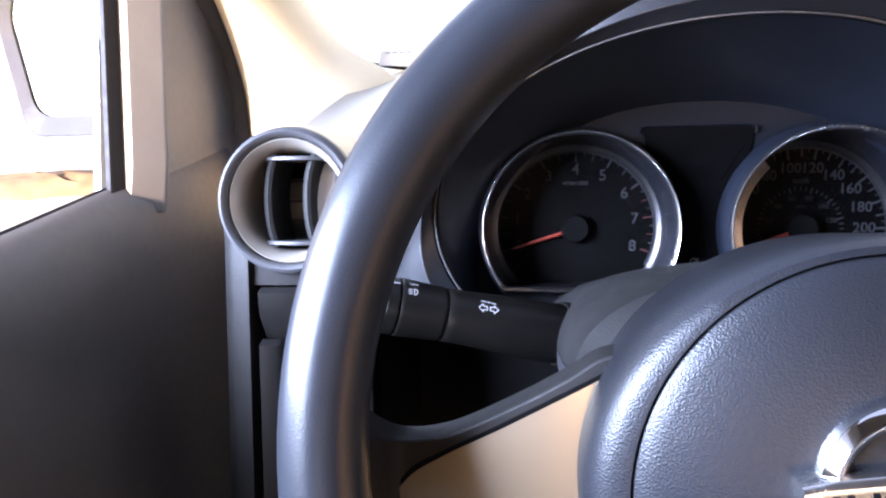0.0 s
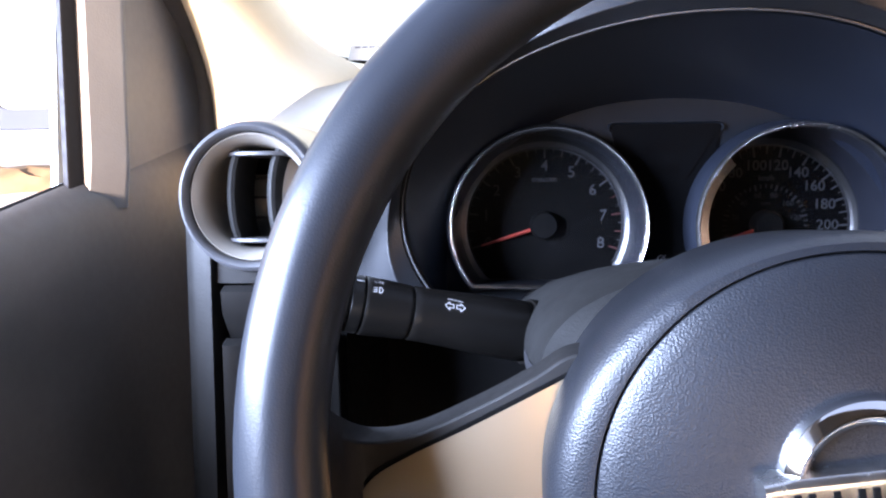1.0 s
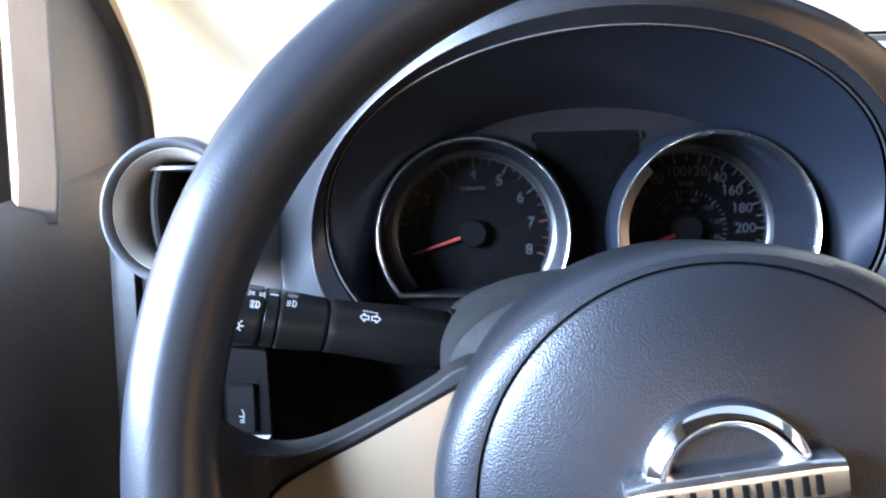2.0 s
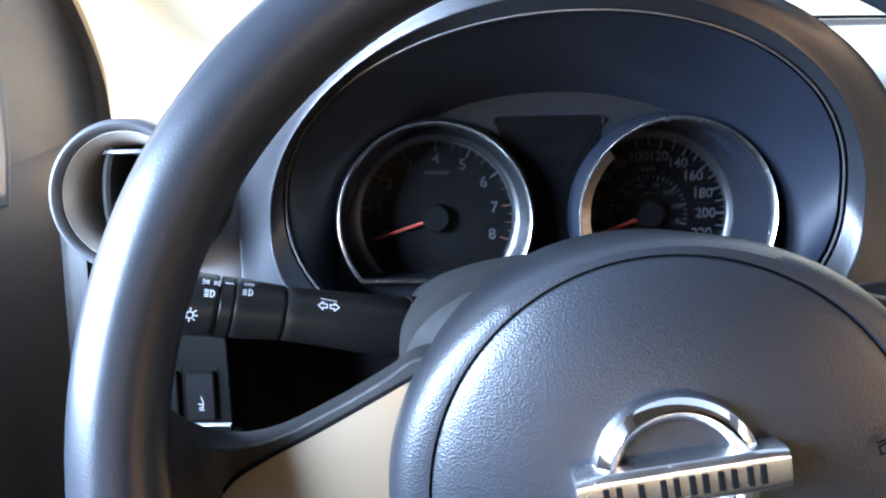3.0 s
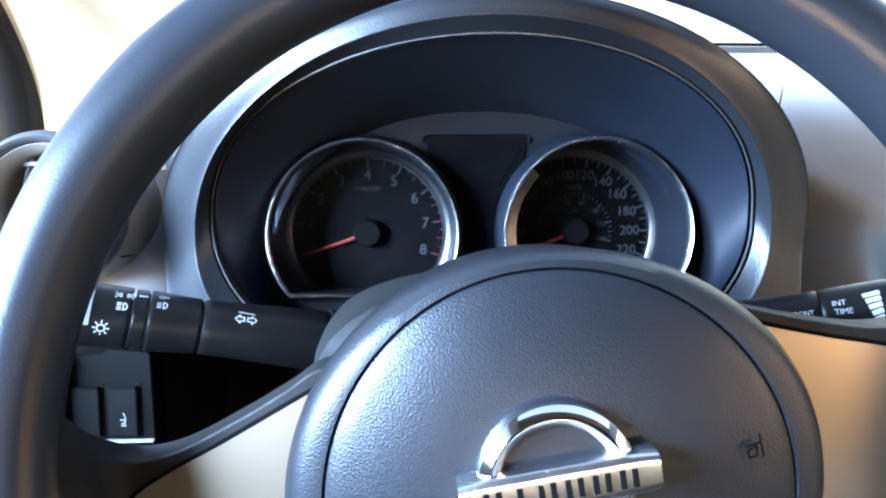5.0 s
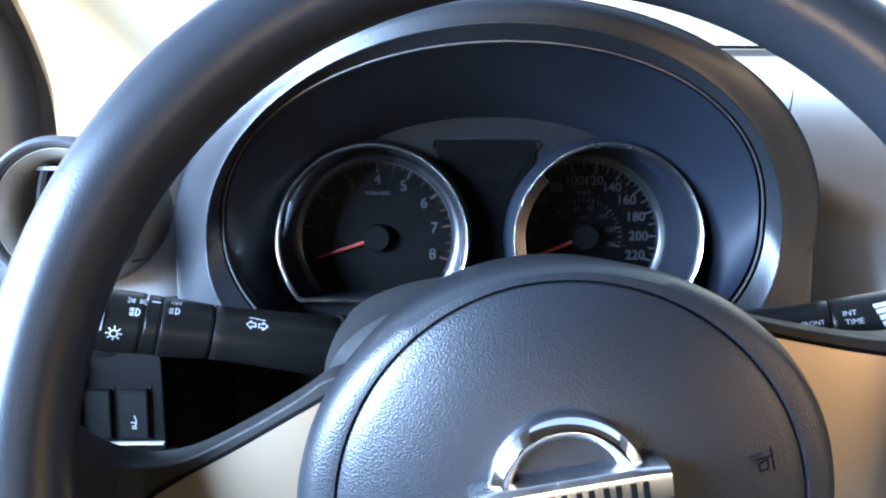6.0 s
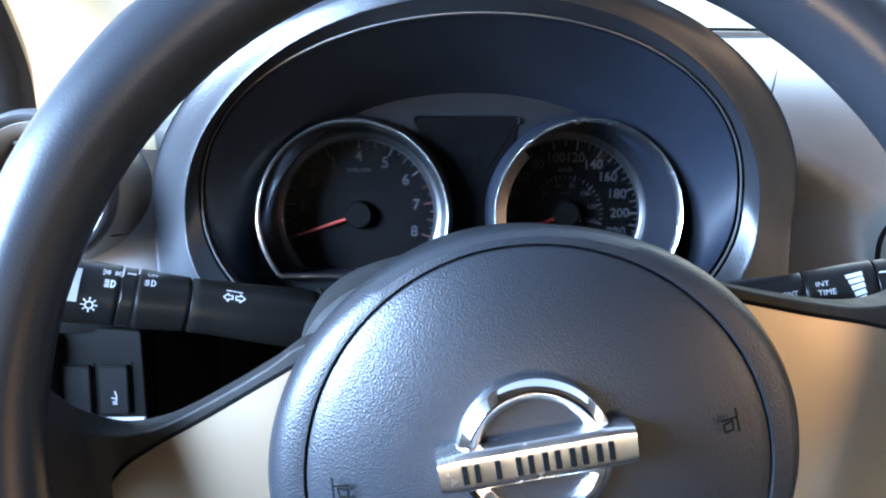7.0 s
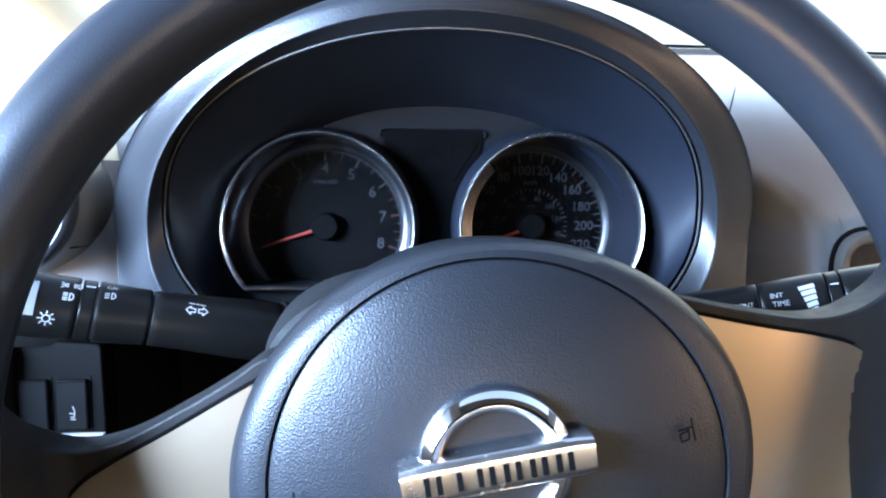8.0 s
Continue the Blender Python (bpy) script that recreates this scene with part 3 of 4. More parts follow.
def left_stalk():
    t = thing("light_stalk", "black plastic light and indicator stalk with white symbols", "control stalk", at=(-0.014, -0.115, -0.045))
    st = Stalk((-0.008, -0.107, -0.0478), (-0.122, -0.152, -0.0218), ((0, 0.0146), (0.12, 0.0143), (0.5, 0.0124), (0.72, 0.0134), (1.0, 0.0140)))
    L = st.length
    part("root", st.body(0.0, 0.006, 0.0012), SMOOTH, t)
    part("lever", st.body(0.007, 0.064), SMOOTH, t)
    part("fog_ring", st.body(0.0648, 0.0862), SMOOTH, t)
    part("index_ring", st.body(0.0870, 0.0925, -0.0003), SMOOTH, t)
    part("end_knob", st.body(0.0933, L), SMOOTH, t)
    part("knob_pad", st.wrap(strokes([[(0, 0.0012 * k - 0.0054) for k in range(10)]], 0.0064), 0.1115, 0.0040, -1.0), GREYPAD, t, "pale grey pad on the knob", smooth=False)
    def icon(lines, s, v, width=0.00042, turn=0.0):
        part("symbol", st.wrap(strokes([[(x * 0.86, z * 0.86) for x, z in line] for line in lines], width), s, v, -1.0, turn), PRINT, t, "white printed symbol", smooth=False)
    arrow = [(0, 0.0010), (-0.0022, 0.0010), (-0.0022, 0.0022), (-0.0046, 0), (-0.0022, -0.0022), (-0.0022, -0.0010), (0, -0.0010), (0, 0.0010)]
    icon([[(x - 0.0008, z) for x, z in arrow], [(0.0008 - x, z) for x, z in arrow], [(-0.0040, 0.0040), (-0.0012, 0.0039)], [(-0.0006, 0.0038), (0.0010, 0.0037)], [(0.0016, 0.0036), (0.0040, 0.0034)]], 0.0462, 0.0066)
    lamp = [arc(0.0004, 0, 0.0017, 0, 180), [(0.0004, 0.0017), (0.0004, -0.0017)]]
    beams = [[(-0.0008, z), (-0.0026, z - 0.0003)] for z in (0.0012, 0, -0.0012)]
    icon([*lamp, *beams], 0.0815, 0.0085)
    part("writing", st.wrap(letters("OFF", 0.0026), 0.0812, 0.0128, -1.0), PRINT, t, "white lettering", smooth=False)
    icon([[(-0.0018, 0), (0.0018, 0)]], 0.0895, 0.0120, 0.0007)
    icon([*lamp, *[[(-0.0006, z), (-0.0024, z)] for z in (0.0016, 0.0006, -0.0006, -0.0016)]], 0.0970, 0.0058, 0.00046)
    icon([arc(-0.0014, 0, 0.0011, 180, 360), [(-0.0014, 0.0011), (-0.0014, -0.0011)], arc(0.0014, 0, 0.0011, 0, 180), [(0.0014, 0.0011), (0.0014, -0.0011)], *[[(sx * 0.003, z), (sx * 0.0042, z * 1.6)] for sx in (-1, 1) for z in (0.001, 0, -0.001)]], 0.0968, 0.0112)
    icon([arc(0, 0, 0.0017, 0, 360, 16), *[[(0.0024 * math.sin(q), 0.0024 * math.cos(q)), (0.0036 * math.sin(q), 0.0036 * math.cos(q))] for q in (math.pi * k / 4 for k in range(8))]], 0.1035, -0.0040, 0.00046)
    return st


def right_stalk():
    t = thing("wiper_stalk", "black plastic wiper stalk with white interval marks", "control stalk", at=(0.155, -0.115, -0.04))
    st = Stalk((0.150, -0.107, -0.0475), (0.275, -0.170, -0.0180), ((0, 0.0140), (0.12, 0.0138), (0.45, 0.0118), (0.68, 0.0132), (1.0, 0.0138)))
    L = st.length
    part("root", st.body(0.0, 0.006, 0.0012), SMOOTH, t)
    part("lever", st.body(0.007, 0.0735), SMOOTH, t)
    part("interval_ring", st.body(0.0743, 0.1010), SMOOTH, t)
    part("index_ring", st.body(0.1018, 0.1068, -0.0003), SMOOTH, t)
    part("end_knob", st.body(0.1076, L), SMOOTH, t)
    for word, s, v, size in (("INT", 0.0810, 0.0064, 0.0033), ("TIME", 0.0822, 0.0026, 0.0033), ("FRONT", 0.0665, 0.0036, 0.0028)):
        part("writing", st.wrap(letters(word, size), s, v), PRINT, t, "white lettering", smooth=False)
    for k in range(6):
        w, z = 0.0052 - 0.0007 * k, 0.0090 - 0.0026 * k
        part("interval_bar", st.wrap(strokes([[(0.0022 - w, z - 0.0006), (0.0022, z + 0.0002)]], 0.0020), 0.0937, 0.0), PRINT, t, "white printed bar", smooth=False)
    part("index_line", st.wrap(strokes([[(-0.0016, 0), (0.0016, 0)]], 0.0006), 0.1042, 0.0085), PRINT, t, smooth=False)


left_stalk()
right_stalk()


# ---- dashboard ----
def dashboard():
    d = thing("dashboard", "pale grey grained plastic dashboard with lower panels darkened as shade", "dashboard", kind="structure", at=(0.3, 0.1, -0.2))
    def profile(points, x, n=6):
        return [(x, p.y, p.z) for p in smooth_curve([(0, y, z) for y, z in points], n)]
    right = [(0.56, 0.235), (0.42, 0.202), (0.25, 0.150), (0.12, 0.104), (0.055, 0.060), (0.015, 0.0), (-0.005, -0.07), (-0.01, -0.2), (0.02, -0.42)]
    far = [(0.50, 0.22), (0.38, 0.186), (0.22, 0.140), (0.10, 0.096), (0.045, 0.052), (0.010, 0.0), (-0.005, -0.07), (-0.01, -0.2), (0.02, -0.42)]
    mid = [(0.56, 0.235), (0.42, 0.196), (0.25, 0.140), (0.14, 0.092), (0.085, 0.052), (0.06, 0.0), (0.05, -0.07), (0.03, -0.2), (0.02, -0.42)]
    left = [(0.42, 0.195), (0.34, 0.172), (0.20, 0.128), (0.06, 0.078), (-0.02, 0.040), (-0.035, 0.0), (-0.04, -0.07), (-0.04, -0.2), (0.0, -0.42)]
    end = [(0.42, 0.175), (0.34, 0.152), (0.20, 0.108), (0.07, 0.060), (-0.01, 0.028), (-0.025, -0.01), (-0.03, -0.07), (-0.03, -0.2), (0.0, -0.42)]
    left_rings = [profile(p[:6] + [(p[5][0] + 0.012, p[5][1] - 0.03), (p[5][0] + 0.05, p[5][1] - 0.08)], x) for x, p in ((-0.204, end), (-0.198, left), (-0.17, left), (-0.12, left), (-0.08, mid), (0.20, mid), (0.264, mid))]
    def beside(dx, dy):
        """The rounded edge beside the hood: below, it leaves the hood and opens a dark gap."""
        out = []
        for _, y, z in profile([(y + dy, z) for y, z in right], 0):
            k = min(1.0, max(0.0, (0.056 - z) / 0.060))
            out.append((0.262 + dx + 0.050 * k * k * (3 - 2 * k), y, z))
        return out
    right_rings = [beside(dx, dy) for dx, dy in ((-0.001, 0.15), (0.003, 0.10), (0.008, 0.060), (0.014, 0.034), (0.021, 0.016), (0.029, 0.006), (0.038, 0.001), (0.05, 0.0))] + [profile(right, x) for x in (0.36, 0.9)] + [profile(far, 1.12)]
    groove = [profile([(y + 0.08, z - 0.012) for y, z in mid], x) for x in (0.250, 0.520)]
    part("dash_body", loft(left_rings, closed=False), DASH, d)
    part("centre_dash", loft(right_rings, closed=False), DASH, d)
    # dark floor put in the gap, where shade falls
    part("dash_groove", loft(groove, closed=False), SHADED, d)
    # seam of the centre panel beside the hood
    seam = smooth_curve([(0.3540, 0.158, 0.1192), (0.3379, 0.1296, 0.1081), (0.318, 0.096, 0.0916), (0.302, 0.0715, 0.0745)], 6)
    part("panel_seam", tube(seam, [0.0003 + 0.0006 * i / (len(seam) - 1) for i in range(len(seam))], 8), DARK, d)
    # end block below the vent, then the knee panel beyond a narrow gap
    def wall(xs, z0, z1):
        return loft([[(x, y + dy, z) for x, y in xs] for z, dy in ((z0, 0.006), (z0 - 0.003, 0.0), ((z0 + z1) / 2, 0.002), (z1, 0.012))], closed=False)
    def under_vent(xs, low, off=0.0):
        """A face hanging from the underside of the round vent."""
        top = [0.0185 - math.sqrt(max(0.0, 0.0385 ** 2 - (x + 0.1585) ** 2)) + off for x, _ in xs]
        return loft([[(x, y, z0 + (low - z0) * k) for (x, y), z0 in zip(xs, top)] for k in (0, 0.1, 0.4, 1.0)], closed=False)
    part("end_block", under_vent(((-0.2065, 0.05), (-0.206, -0.05), (-0.2045, -0.064), (-0.201, -0.0725), (-0.194, -0.0768), (-0.1850, -0.0775), (-0.1836, -0.074), (-0.1835, -0.05)), -0.36), LOWER, d)
    part("knee_panel", wall(((-0.1805, -0.05), (-0.1803, -0.076), (-0.179, -0.079), (-0.150, -0.074), (-0.125, -0.058), (-0.105, -0.050)), -0.0305, -0.062), LOWER, d)
    part("side_panel", wall(((-0.1805, -0.05), (-0.1803, -0.0755), (-0.179, -0.0785), (-0.1700, -0.0765), (-0.1670, -0.0735), (-0.1660, -0.069), (-0.1655, -0.045)), -0.0605, -0.4), LOWER, d)
    part("vent_base", under_vent(((-0.1852, -0.073), (-0.17, -0.073), (-0.150, -0.069)), -0.0292), LOWER, d)
    # plain face between the vent and the hood
    part("side_fascia", loft([[(x, y + 0.004 * ((z + 0.02) / 0.05) ** 2, z) for x, y in ((-0.150, -0.068), (-0.135, -0.061), (-0.122, -0.053), (-0.112, -0.042), (-0.104, -0.024))] for z in (-0.042, -0.02, 0.0, 0.02, 0.04)], closed=False), FASCIA, d)
    # recess below the stalk, darkened by colour in place of shade
    part("lower_knee_panel", wall(((-0.1805, -0.02), (-0.1803, -0.046), (-0.175, -0.048), (-0.118, -0.042), (-0.115, -0.01), (-0.110, 0.05), (-0.02, 0.06), (0.03, 0.06)), -0.056, -0.4), SHADED, d)
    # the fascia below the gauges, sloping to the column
    part("lower_fascia", loft([[(x, y, z) for x in (-0.01, 0.03, 0.07, 0.17, 0.23)] for y, z in ((-0.02, -0.066), (-0.04, -0.067), (-0.046, -0.074), (-0.043, -0.079), (0.0, -0.084), (0.06, -0.2))], closed=False), SHADED, d)
    # panel of the centre stack: a dark groove, a rounded frame and a sunk face
    def corner(d):
        return rounded([(0.3420 + d, -0.10), (0.3420 + d, -0.0025 - d), (0.56, 0.004 - d), (0.56, -0.10)], 0.026 - d, 9)
    stack = part("centre_panel", plate(corner(0.0115), -0.0055, 0.02), LOWER, d, "dark grey centre stack panel")
    part("panel_groove", tube([(x, -0.0035, z) for x, z in corner(0.0)], 0.0016, 8, closed=True), DARK, stack)
    part("panel_frame", loft([[(x, y, z) for x, z in corner(q)] for q, y in ((0.0010, -0.002), (0.0020, -0.0085), (0.0040, -0.0105), (0.0080, -0.0100), (0.0105, -0.0075), (0.0116, -0.003))]), TRIM, stack, "rounded grey frame")


dashboard()


def air_vent():
    cx, cy, cz = -0.1585, -0.082, 0.0185
    v = thing("air_vent", "round black air vent with curved vanes and grey rim", "air vent", at=(cx, cy, cz))
    at = (cx, cy, cz)
    part("pod", turned([(0.0405, 0.002), (0.0425, 0.015), (0.044, 0.05), (0.045, 0.11)], at, 64), DASH, v)
    part("outer_ring", turned([(0.0348, 0.003), (0.0348, -0.0015), (0.0358, -0.0037), (0.0374, -0.0046), (0.0392, -0.0035), (0.0404, -0.0005), (0.0408, 0.003), (0.040, 0.006)], at, 72), VENTRING, v, "dark grey outer ring")
    part("ring_groove", turned([(0.0349, 0.003), (0.0341, 0.003)], at, 72), DARK, v)
    part("inner_rim", turned([(0.0342, 0.003), (0.0342, 0.0), (0.0334, -0.0008), (0.0322, 0.001), (0.0300, 0.0045), (0.0285, 0.010), (0.0278, 0.020), (0.0275, 0.030)], at, 72), VENTRIM, v, "grey conical inner rim")
    part("barrel", turned([(0.0276, 0.028), (0.0270, 0.055), (0.0001, 0.055)], at, 48), DARK, v)
    for x in (-0.0120, 0.0110, 0.0290):
        pts = [(x - 0.0085 * (math.cos(radians(a)) - 0.34), 0, 0.0262 * math.sin(radians(a)) / 0.94) for a in range(-70, 71, 10)]
        bm = loft([[(p[0] + dx, dy, p[2]) for p in pts] for dx, dy in ((-0.0018, 0.034), (-0.0018, 0.0150), (-0.0013, 0.0115), (0.0002, 0.0088), (0.0024, 0.0077), (0.0042, 0.0088), (0.0052, 0.0120), (0.0054, 0.034))], closed=False)
        part("vane", bm, KNEE, v, m=Matrix.Translation(at))
    for z in (-0.0236, 0.0236):
        lens = [(0.0195 * math.cos(a), 0.015 - 0.0105 * math.sin(a)) for a in (math.pi * k / 16 for k in range(17))]
        part("vane_carrier", loft([[(x, y, z + dz) for x, y in lens + [(-0.0195, 0.03), (0.0195, 0.03)]] for dz in (-0.0012, 0.0012)], caps=(True, True)), VENTRING, v, m=Matrix.Translation(at), bevel=0.0005)
    for z in (-0.012, 0.0, 0.012):
        part("louvre", box((-0.024, 0.036, z - 0.0008), (0.024, 0.048, z + 0.0008)), KNEE, v, m=Matrix.Translation(at))
    return v


air_vent()


def switch_panel():
    s = thing("switch_panel", "black switch panel with one blank and one symbol button", "switch panel", at=(-0.142, -0.05, -0.09))
    part("panel", plate(rounded([(-0.168, -0.1185), (-0.1175, -0.1185), (-0.1188, -0.0625), (-0.168, -0.0580)], 0.003), -0.0585, -0.045), SWITCH, s, bevel=0.001)
    for x in (-0.1553, -0.1343):
        part("switch_well", box((x - 0.0094, -0.0591, -0.1110), (x + 0.0094, -0.0575, -0.0800)), DARK, s)
        b = part("switch_button", plate(rounded([(x - 0.0083, -0.1100), (x + 0.0083, -0.1100), (x + 0.0083, -0.0812), (x - 0.0083, -0.0812)], 0.0015), -0.0618, -0.052), SHADED, s, bevel=0.0012)
        part("top_edge", box((x - 0.0078, -0.0621, -0.0828), (x + 0.0078, -0.0600, -0.0816)), SWITCH, b, bevel=0.0004)
        if x > -0.15:
            part("symbol", strokes([[(x - 0.0006, -0.1022), (x + 0.0012, -0.1022), (x + 0.0016, -0.0990), (x + 0.0006, -0.0962)], [(x - 0.0012, -0.1000), (x + 0.0012, -0.1003)], [(x - 0.0006, -0.1034), (x + 0.0018, -0.1034)]], 0.0006), GREYPAD, b, smooth=False, m=pose(0, -0.0622, 0))
    part("ledge", box((-0.1665, -0.0625, -0.1132), (-0.1180, -0.0585, -0.1122)), FASCIA, s, bevel=0.0004)


switch_panel()


# ---- door, pillar and windscreen ----
def door():
    d = thing("driver_door", "dark grey car door with a triangular mirror panel and window", "car door", at=(-0.3, -0.2, -0.3))
    # inner panel: sill line falling to the rear, bulging to the armrest
    def row(y):
        sill = 0.033 + 0.29 * (y + 0.0)
        return [(-0.3135, y, sill - 0.03), (-0.3130, y, sill - 0.002), (-0.3105, y, sill), (-0.304, y, sill - 0.004), (-0.296, y, sill - 0.018), (-0.292, y, sill - 0.06), (-0.288, y, sill - 0.14), (-0.284, y, sill - 0.26), (-0.29, y, sill - 0.5)]
    part("inner_panel", loft([row(y) for y in (-0.9, -0.6, -0.3, -0.12, -0.02, 0.06, 0.14)], closed=False), DOOR, d)
    # mirror panel ahead of the glass
    def slab(points, x0, x1):
        return loft([[(x0, y, z) for y, z in points], [(x1, y, z) for y, z in points]], caps=(True, True))
    sail = [(0.02, 0.02), (0.10, 0.045), (0.172, 0.065), (0.176, 0.10), (0.170, 0.135), (0.145, 0.168), (0.10, 0.195), (0.05, 0.235), (0.0, 0.285), (0.0, 0.2)]
    part("mirror_panel", slab(sail, -0.303, -0.33), SAIL, d, "dark grey mirror panel", smooth=False)
    # an upright ridge with a flat face and a sharp edge
    ridge = [(-0.3060, -0.0075), (-0.2995, -0.0065), (-0.2905, 0.0180), (-0.2895, 0.0210), (-0.2905, 0.0240), (-0.3045, 0.0360)]
    part("panel_ridge", loft([[(x - sink, y, z) for x, y in ridge] for z, sink in ((0.012, 0.003), (0.045, 0.0), (0.12, 0.0), (0.2, 0.0), (0.32, 0.0))], closed=False), SAIL, d, "grey upright ridge beside the glass")
    run = [(-0.3045, -0.0045), (-0.3058, -0.0075), (-0.3062, -0.0190), (-0.3072, -0.0205), (-0.3110, -0.0195), (-0.3120, 0.0)]
    part("glass_run", loft([[(x, y, z) for x, y in run] for z in (0.018, 0.06, 0.12, 0.2, 0.32)], closed=False), CHANNEL, d, "black rubber glass run")
    strip = smooth_curve([(-0.302, 0.172, 0.03), (-0.302, 0.174, 0.09), (-0.302, 0.168, 0.130), (-0.303, 0.143, 0.168), (-0.304, 0.100, 0.199), (-0.307, 0.036, 0.257), (-0.312, -0.044, 0.340)], 6)
    part("weatherstrip", tube(strip, 0.0165, 16), RUBBER, d, "black rubber weatherstrip")
    part("sill_seal", tube([(-0.3125, -0.014, 0.0285), (-0.3125, -0.12, -0.002), (-0.3125, -0.9, -0.228)], 0.0016, 10), CHANNEL, d)
    bm = loft([[(-0.309, -0.015, 0.02), (-0.312, -0.9, -0.235)], [(-0.340, -0.015, 0.5), (-0.343, -0.9, 0.24)]], closed=False)
    part("outer_frame", slab([(0.002, 0.01), (0.030, 0.01), (0.040, 0.32), (0.014, 0.32)], -0.331, -0.336), BODY, d, "pale painted frame outside the glass", smooth=False)
    part("window_glass", bm, GLASS, d, "clear side window glass").visible_shadow = False


door()


def pillar():
    p = thing("windscreen_pillar_trim", "beige plastic windscreen pillar trim", "pillar trim", kind="structure", at=(-0.27, 0.2, 0.15))
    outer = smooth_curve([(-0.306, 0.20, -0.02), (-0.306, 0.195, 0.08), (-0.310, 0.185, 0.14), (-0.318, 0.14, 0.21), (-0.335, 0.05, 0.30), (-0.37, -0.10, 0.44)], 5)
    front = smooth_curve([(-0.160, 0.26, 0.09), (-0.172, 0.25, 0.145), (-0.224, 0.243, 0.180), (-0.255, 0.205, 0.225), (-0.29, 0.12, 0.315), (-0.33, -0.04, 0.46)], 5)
    # lip and crest are drawn in towards the eye, shaped to fit the camera's view
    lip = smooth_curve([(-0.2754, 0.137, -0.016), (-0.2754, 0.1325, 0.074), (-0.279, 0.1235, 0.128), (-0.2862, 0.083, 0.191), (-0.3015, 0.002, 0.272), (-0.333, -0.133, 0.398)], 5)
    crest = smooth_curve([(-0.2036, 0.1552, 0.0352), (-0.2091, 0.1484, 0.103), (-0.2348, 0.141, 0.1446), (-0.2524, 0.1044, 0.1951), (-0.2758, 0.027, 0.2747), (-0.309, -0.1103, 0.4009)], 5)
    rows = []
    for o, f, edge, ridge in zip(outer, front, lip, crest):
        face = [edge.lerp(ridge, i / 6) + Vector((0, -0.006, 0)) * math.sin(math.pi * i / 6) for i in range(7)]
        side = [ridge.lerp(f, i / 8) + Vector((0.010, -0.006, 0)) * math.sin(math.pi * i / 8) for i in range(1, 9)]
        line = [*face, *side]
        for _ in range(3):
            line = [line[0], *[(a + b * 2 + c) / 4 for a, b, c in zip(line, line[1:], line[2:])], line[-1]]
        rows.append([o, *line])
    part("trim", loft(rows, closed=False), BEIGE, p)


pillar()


def windscreen():
    w = thing("windscreen", "clear windscreen with a black border along its base", "windscreen", kind="structure", at=(0.4, 0.5, 0.22))
    base = smooth_curve([(-0.228, 0.262, 0.180), (-0.211, 0.285, 0.168), (-0.168, 0.33, 0.166), (-0.08, 0.39, 0.188), (0.06, 0.44, 0.205), (0.40, 0.475, 0.219), (0.75, 0.44, 0.205), (0.99, 0.33, 0.172), (1.035, 0.285, 0.168)], 6)
    rise = Vector((0, -0.335, 0.42))
    part("black_border", loft([[p + Vector((0, -0.002, 0.002)) for p in base], [p + Vector((0, -0.0045, 0.0056)) * min(1.0, 0.22 + i / 14) for i, p in enumerate(base)]], closed=False), SMOOTH, w)
    strip = [p for p in base if 0.10 < p.x < 0.95]
    part("base_trim", loft([[p + Vector((0, dy, dz)) for p in strip] for dy, dz in ((-0.004, -0.012), (-0.005, 0.0010), (-0.062, -0.0125), (-0.064, -0.022))], closed=False), TRIM, w, "grey trim strip along the windscreen's base")
    part("cowl", loft([[p + Vector((0, 0.25, -0.02)) for p in base], [p + Vector((0, 0.02, 0.0)) for p in base], [p + Vector((0, -0.004, -0.004)) for p in base], [p + Vector((0, -0.01, -0.05)) for p in base]], closed=False), BLACK, w)
    part("glass", loft([[p + rise * k for p in base] for k in (0.0, 0.5, 1.0)], closed=False), GLASS, w).visible_shadow = False


windscreen()


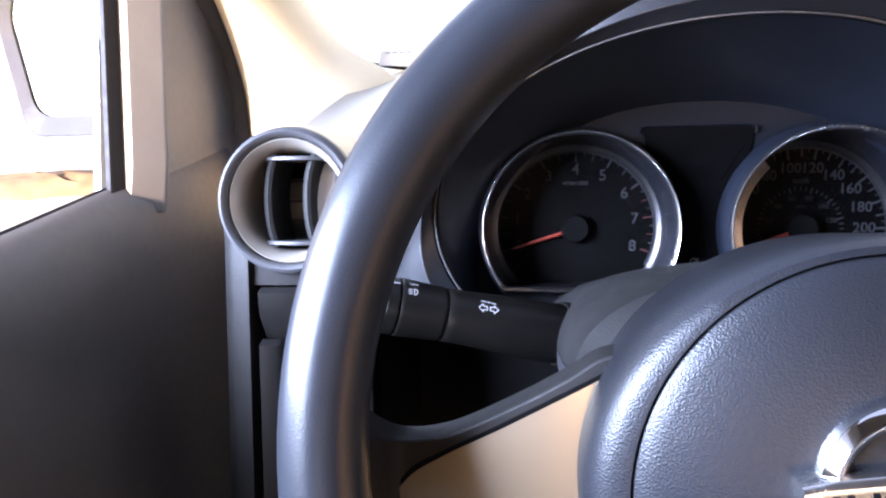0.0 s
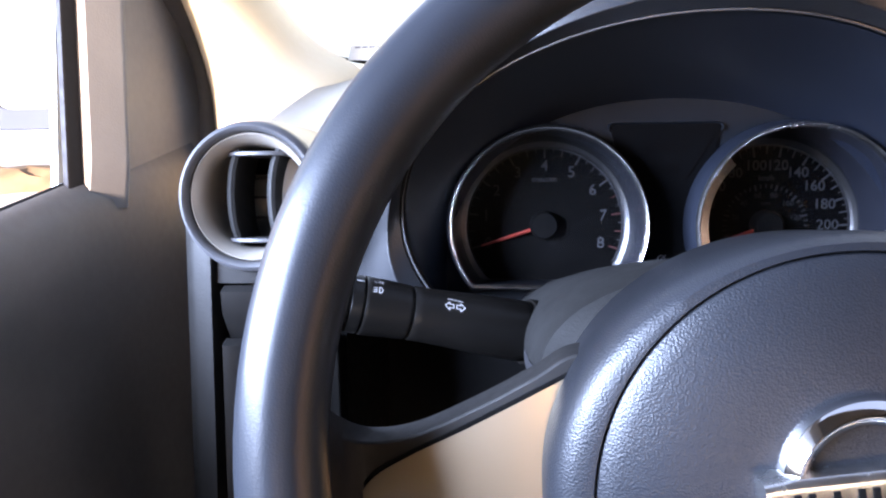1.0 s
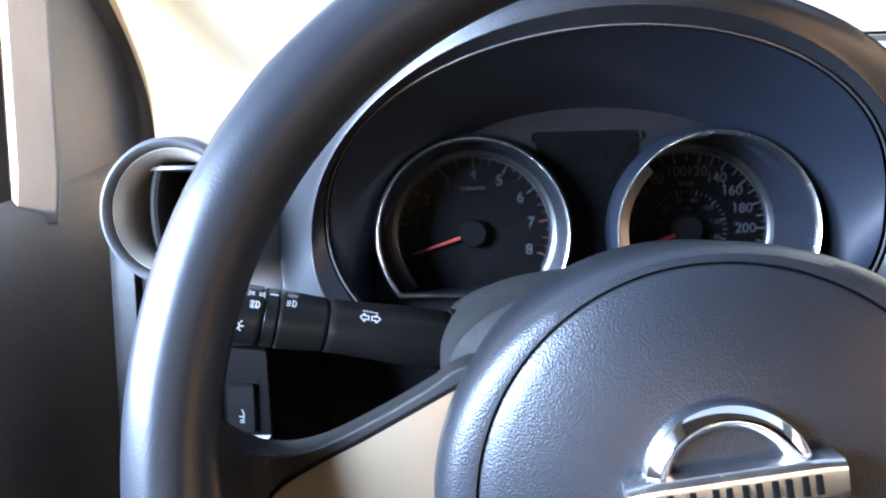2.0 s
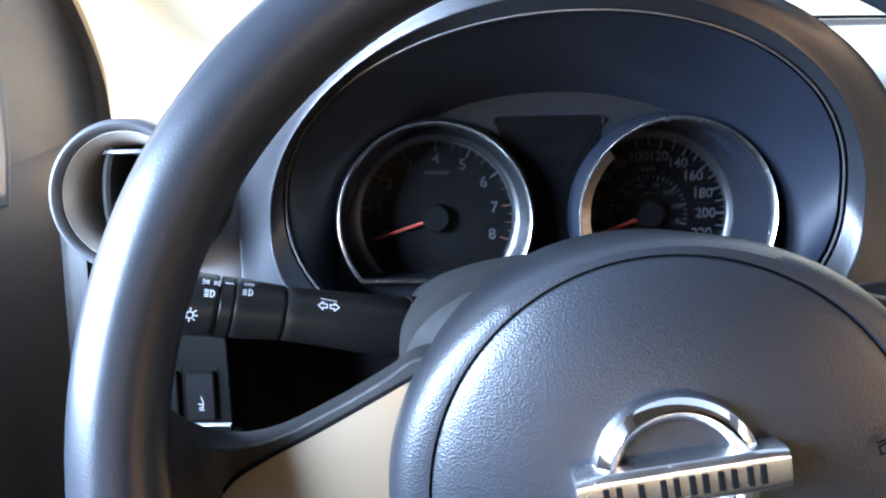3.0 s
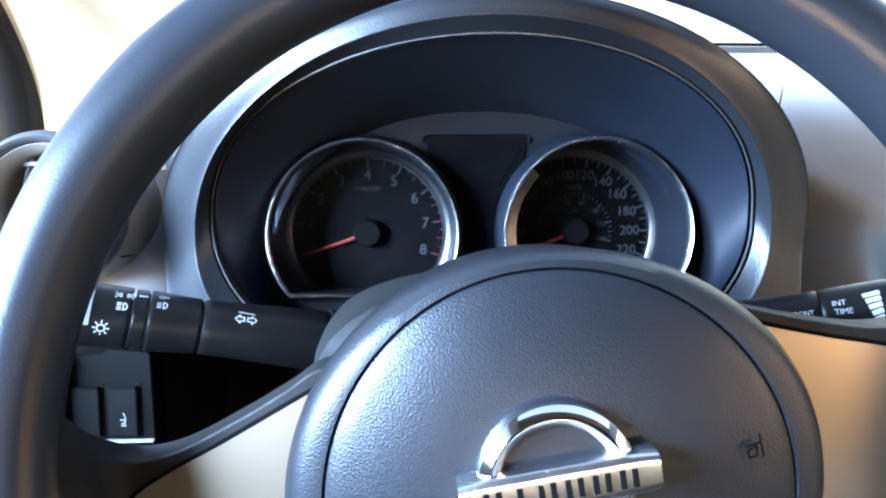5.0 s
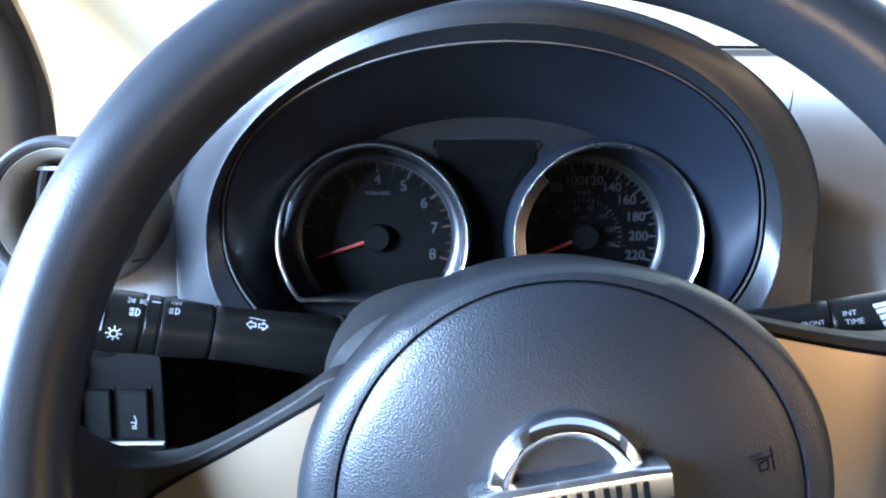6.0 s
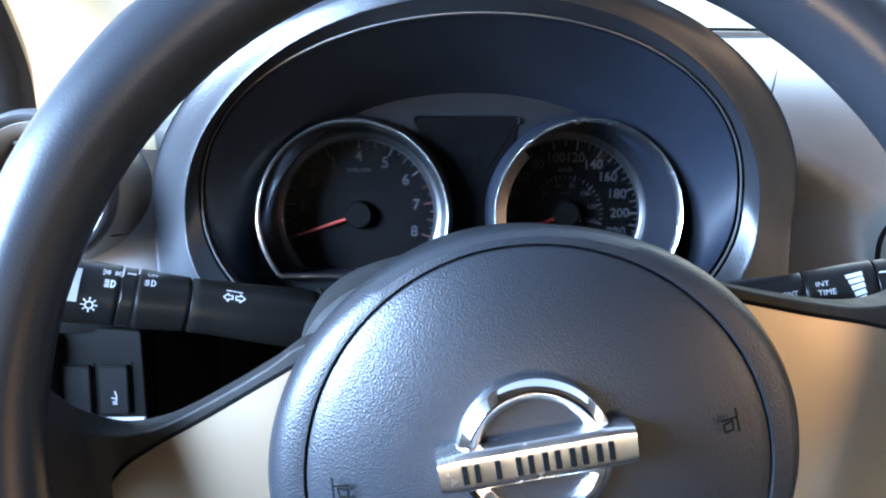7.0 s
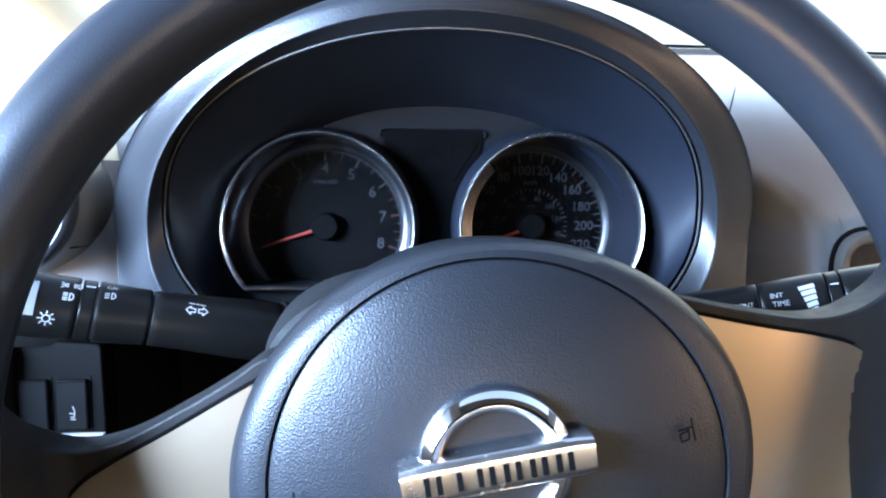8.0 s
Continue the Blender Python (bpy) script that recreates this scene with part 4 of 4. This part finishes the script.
# ---- the rest of the car, plain, and the outside ----
def shell():
    c = thing("car_body", "grey-green car body round the cabin, lined with dark cloth", "car body", kind="structure", at=(0.4, -0.5, -0.6))
    # in the world's own axes
    def w(name, lo, hi, mat):
        part(name, box(lo, hi), mat, c, world=True, smooth=False)
    w("roof", (-0.30, -1.9, 1.46), (1.10, -0.27, 1.50), LINER)
    w("floor_pan", (-0.36, -1.9, 0.22), (1.16, 0.5, 0.26), CARPET)
    w("rear_wall", (-0.34, -1.94, 0.26), (1.14, -1.90, 1.06), LINER)
    w("rear_rail", (-0.34, -1.94, 1.33), (1.14, -1.90, 1.47), LINER)
    w("rear_pillar", (-0.34, -1.94, 1.06), (-0.16, -1.90, 1.33), LINER)
    w("rear_pillar", (0.96, -1.94, 1.06), (1.14, -1.90, 1.33), LINER)
    # unseen; tan to bounce warm light onto the right-hand sides
    w("right_door", (1.12, -1.9, 0.26), (1.16, 0.35, 1.10), WARM)
    # unseen wall over the rear window, to darken what the spokes reflect
    w("right_rear_blocker", (1.12, -1.9, 1.10), (1.16, -0.78, 1.37), LINER)
    # unseen wall over the rear window, keeping the sun off the lower dash
    w("left_rear_blocker", (-0.37, -1.9, 0.26), (-0.33, -0.782, 1.298), LINER)
    # unseen rails, set low to cut off the high sky
    w("roof_rail", (-0.38, -1.9, 1.30), (-0.25, 0.0, 1.47), LINER)
    w("roof_rail", (1.04, -1.9, 1.28), (1.16, 0.0, 1.47), LINER)
    w("door_post", (-0.36, -0.78, 0.9), (-0.32, -0.62, 1.40), LINER)
    w("door_post", (1.12, -0.78, 0.9), (1.16, -0.62, 1.40), LINER)
    # two unseen panels added against light leaking in from below
    w("left_kick_panel", (-0.38, -0.02, 0.26), (-0.34, 0.49, 0.90), CARPET)
    w("left_door_lower", (-0.38, -0.95, 0.24), (-0.34, -0.02, 0.62), LINER)
    # unseen block, added for the badge to reflect
    w("rear_reflector", (-0.30, -1.86, 0.26), (1.10, -1.62, 1.10), REFLECTOR)
    w("bulkhead", (-0.35, 0.45, 0.26), (1.15, 0.49, 0.90), CARPET)
    w("bonnet", (-0.32, 0.62, 0.90), (1.12, 1.5, 0.93), BODY)


shell()


def side_mirror():
    s = thing("side_mirror", "dark grey door mirror outside the side window", "door mirror", at=(-0.5, 0.13, 0.0))
    M = pose(-0.440, 0.162, 0.158, 8, 2, -8)
    out = rounded([(-0.092, -0.077), (0.100, -0.072), (0.112, 0.03), (0.098, 0.068), (-0.098, 0.072), (-0.112, 0.04)], 0.024)
    inner = [(x * 0.91, z * 0.84 + 0.009) for x, z in out]
    small = [(x * 0.6, z * 0.6) for x, z in out]
    part("housing", loft([[(x, -0.002, z) for x, z in inner], [(x * 0.98, -0.010, z * 0.97) for x, z in out], [(x, -0.006, z) for x, z in out], [(x, 0.02, z) for x, z in out], [(x * 0.9, 0.06, z * 0.85) for x, z in out], [(x, 0.085, z) for x, z in small]], caps=(False, True)), MIRRORCASE, s, m=M)
    part("mirror_glass", plate(inner, 0.0, 0.003), MIRROR, s, "mirror glass", m=M)
    part("top_seam", tube([(x, -0.008, z) for x, z in out], 0.0016, 8, closed=True), RUBBER, s, m=M)
    part("foot", tube([(0.03, 0.03, -0.060), (0.07, 0.03, -0.085), (0.092, 0.02, -0.105)], [0.020, 0.018, 0.020], 12), BLACK, s, m=M)


side_mirror()


def sticker():
    t = thing("windscreen_sticker", "small pale paper sticker at the foot of the windscreen", "sticker", at=(-0.178, 0.275, 0.170))
    M = pose(-0.178, 0.297, 0.176, -38, 0, 0)
    part("paper", plate(rounded([(-0.020, -0.012), (0.020, -0.012), (0.020, 0.012), (-0.020, 0.012)], 0.002), 0.0, 0.0006), PAPER, t, m=M)
    for x in (-0.012, -0.004, 0.004, 0.012):
        part("printed_bar", box((x - 0.003, -0.0004, 0.0075), (x + 0.003, 0.0, 0.0090)), SAIL, t, m=M)


sticker()

def earth_mound():
    """A low heap of dry earth with an uneven outline, out on the concrete."""
    t = thing("earth_mound", "low heap of dry brown earth lying on pale concrete", "earth", at=CL.inverted() @ Vector((-2.62, 2.64, 0)))
    rnd = random.Random(5)
    lobes = [rnd.uniform(0.72, 1.12) for _ in range(20)]
    rings = []
    for k, h in ((1.0, -0.01), (0.8, 0.03), (0.5, 0.06), (0.2, 0.075)):
        rings.append([(-2.62 + 0.66 * k * l * math.cos(i * math.tau / 20), 2.64 + 0.20 * k * l * math.sin(i * math.tau / 20), h * rnd.uniform(0.8, 1.2)) for i, l in enumerate(lobes)])
    part("heap", loft(rings, caps=(False, True)), EARTH, t, world=True)


earth_mound()

bm = bmesh.new()
bmesh.ops.create_grid(bm, x_segments=8, y_segments=8, size=600)
tagged(part("ground", bm, GROUND, world=True), "pale sunlit concrete ground", "ground", kind="structure")
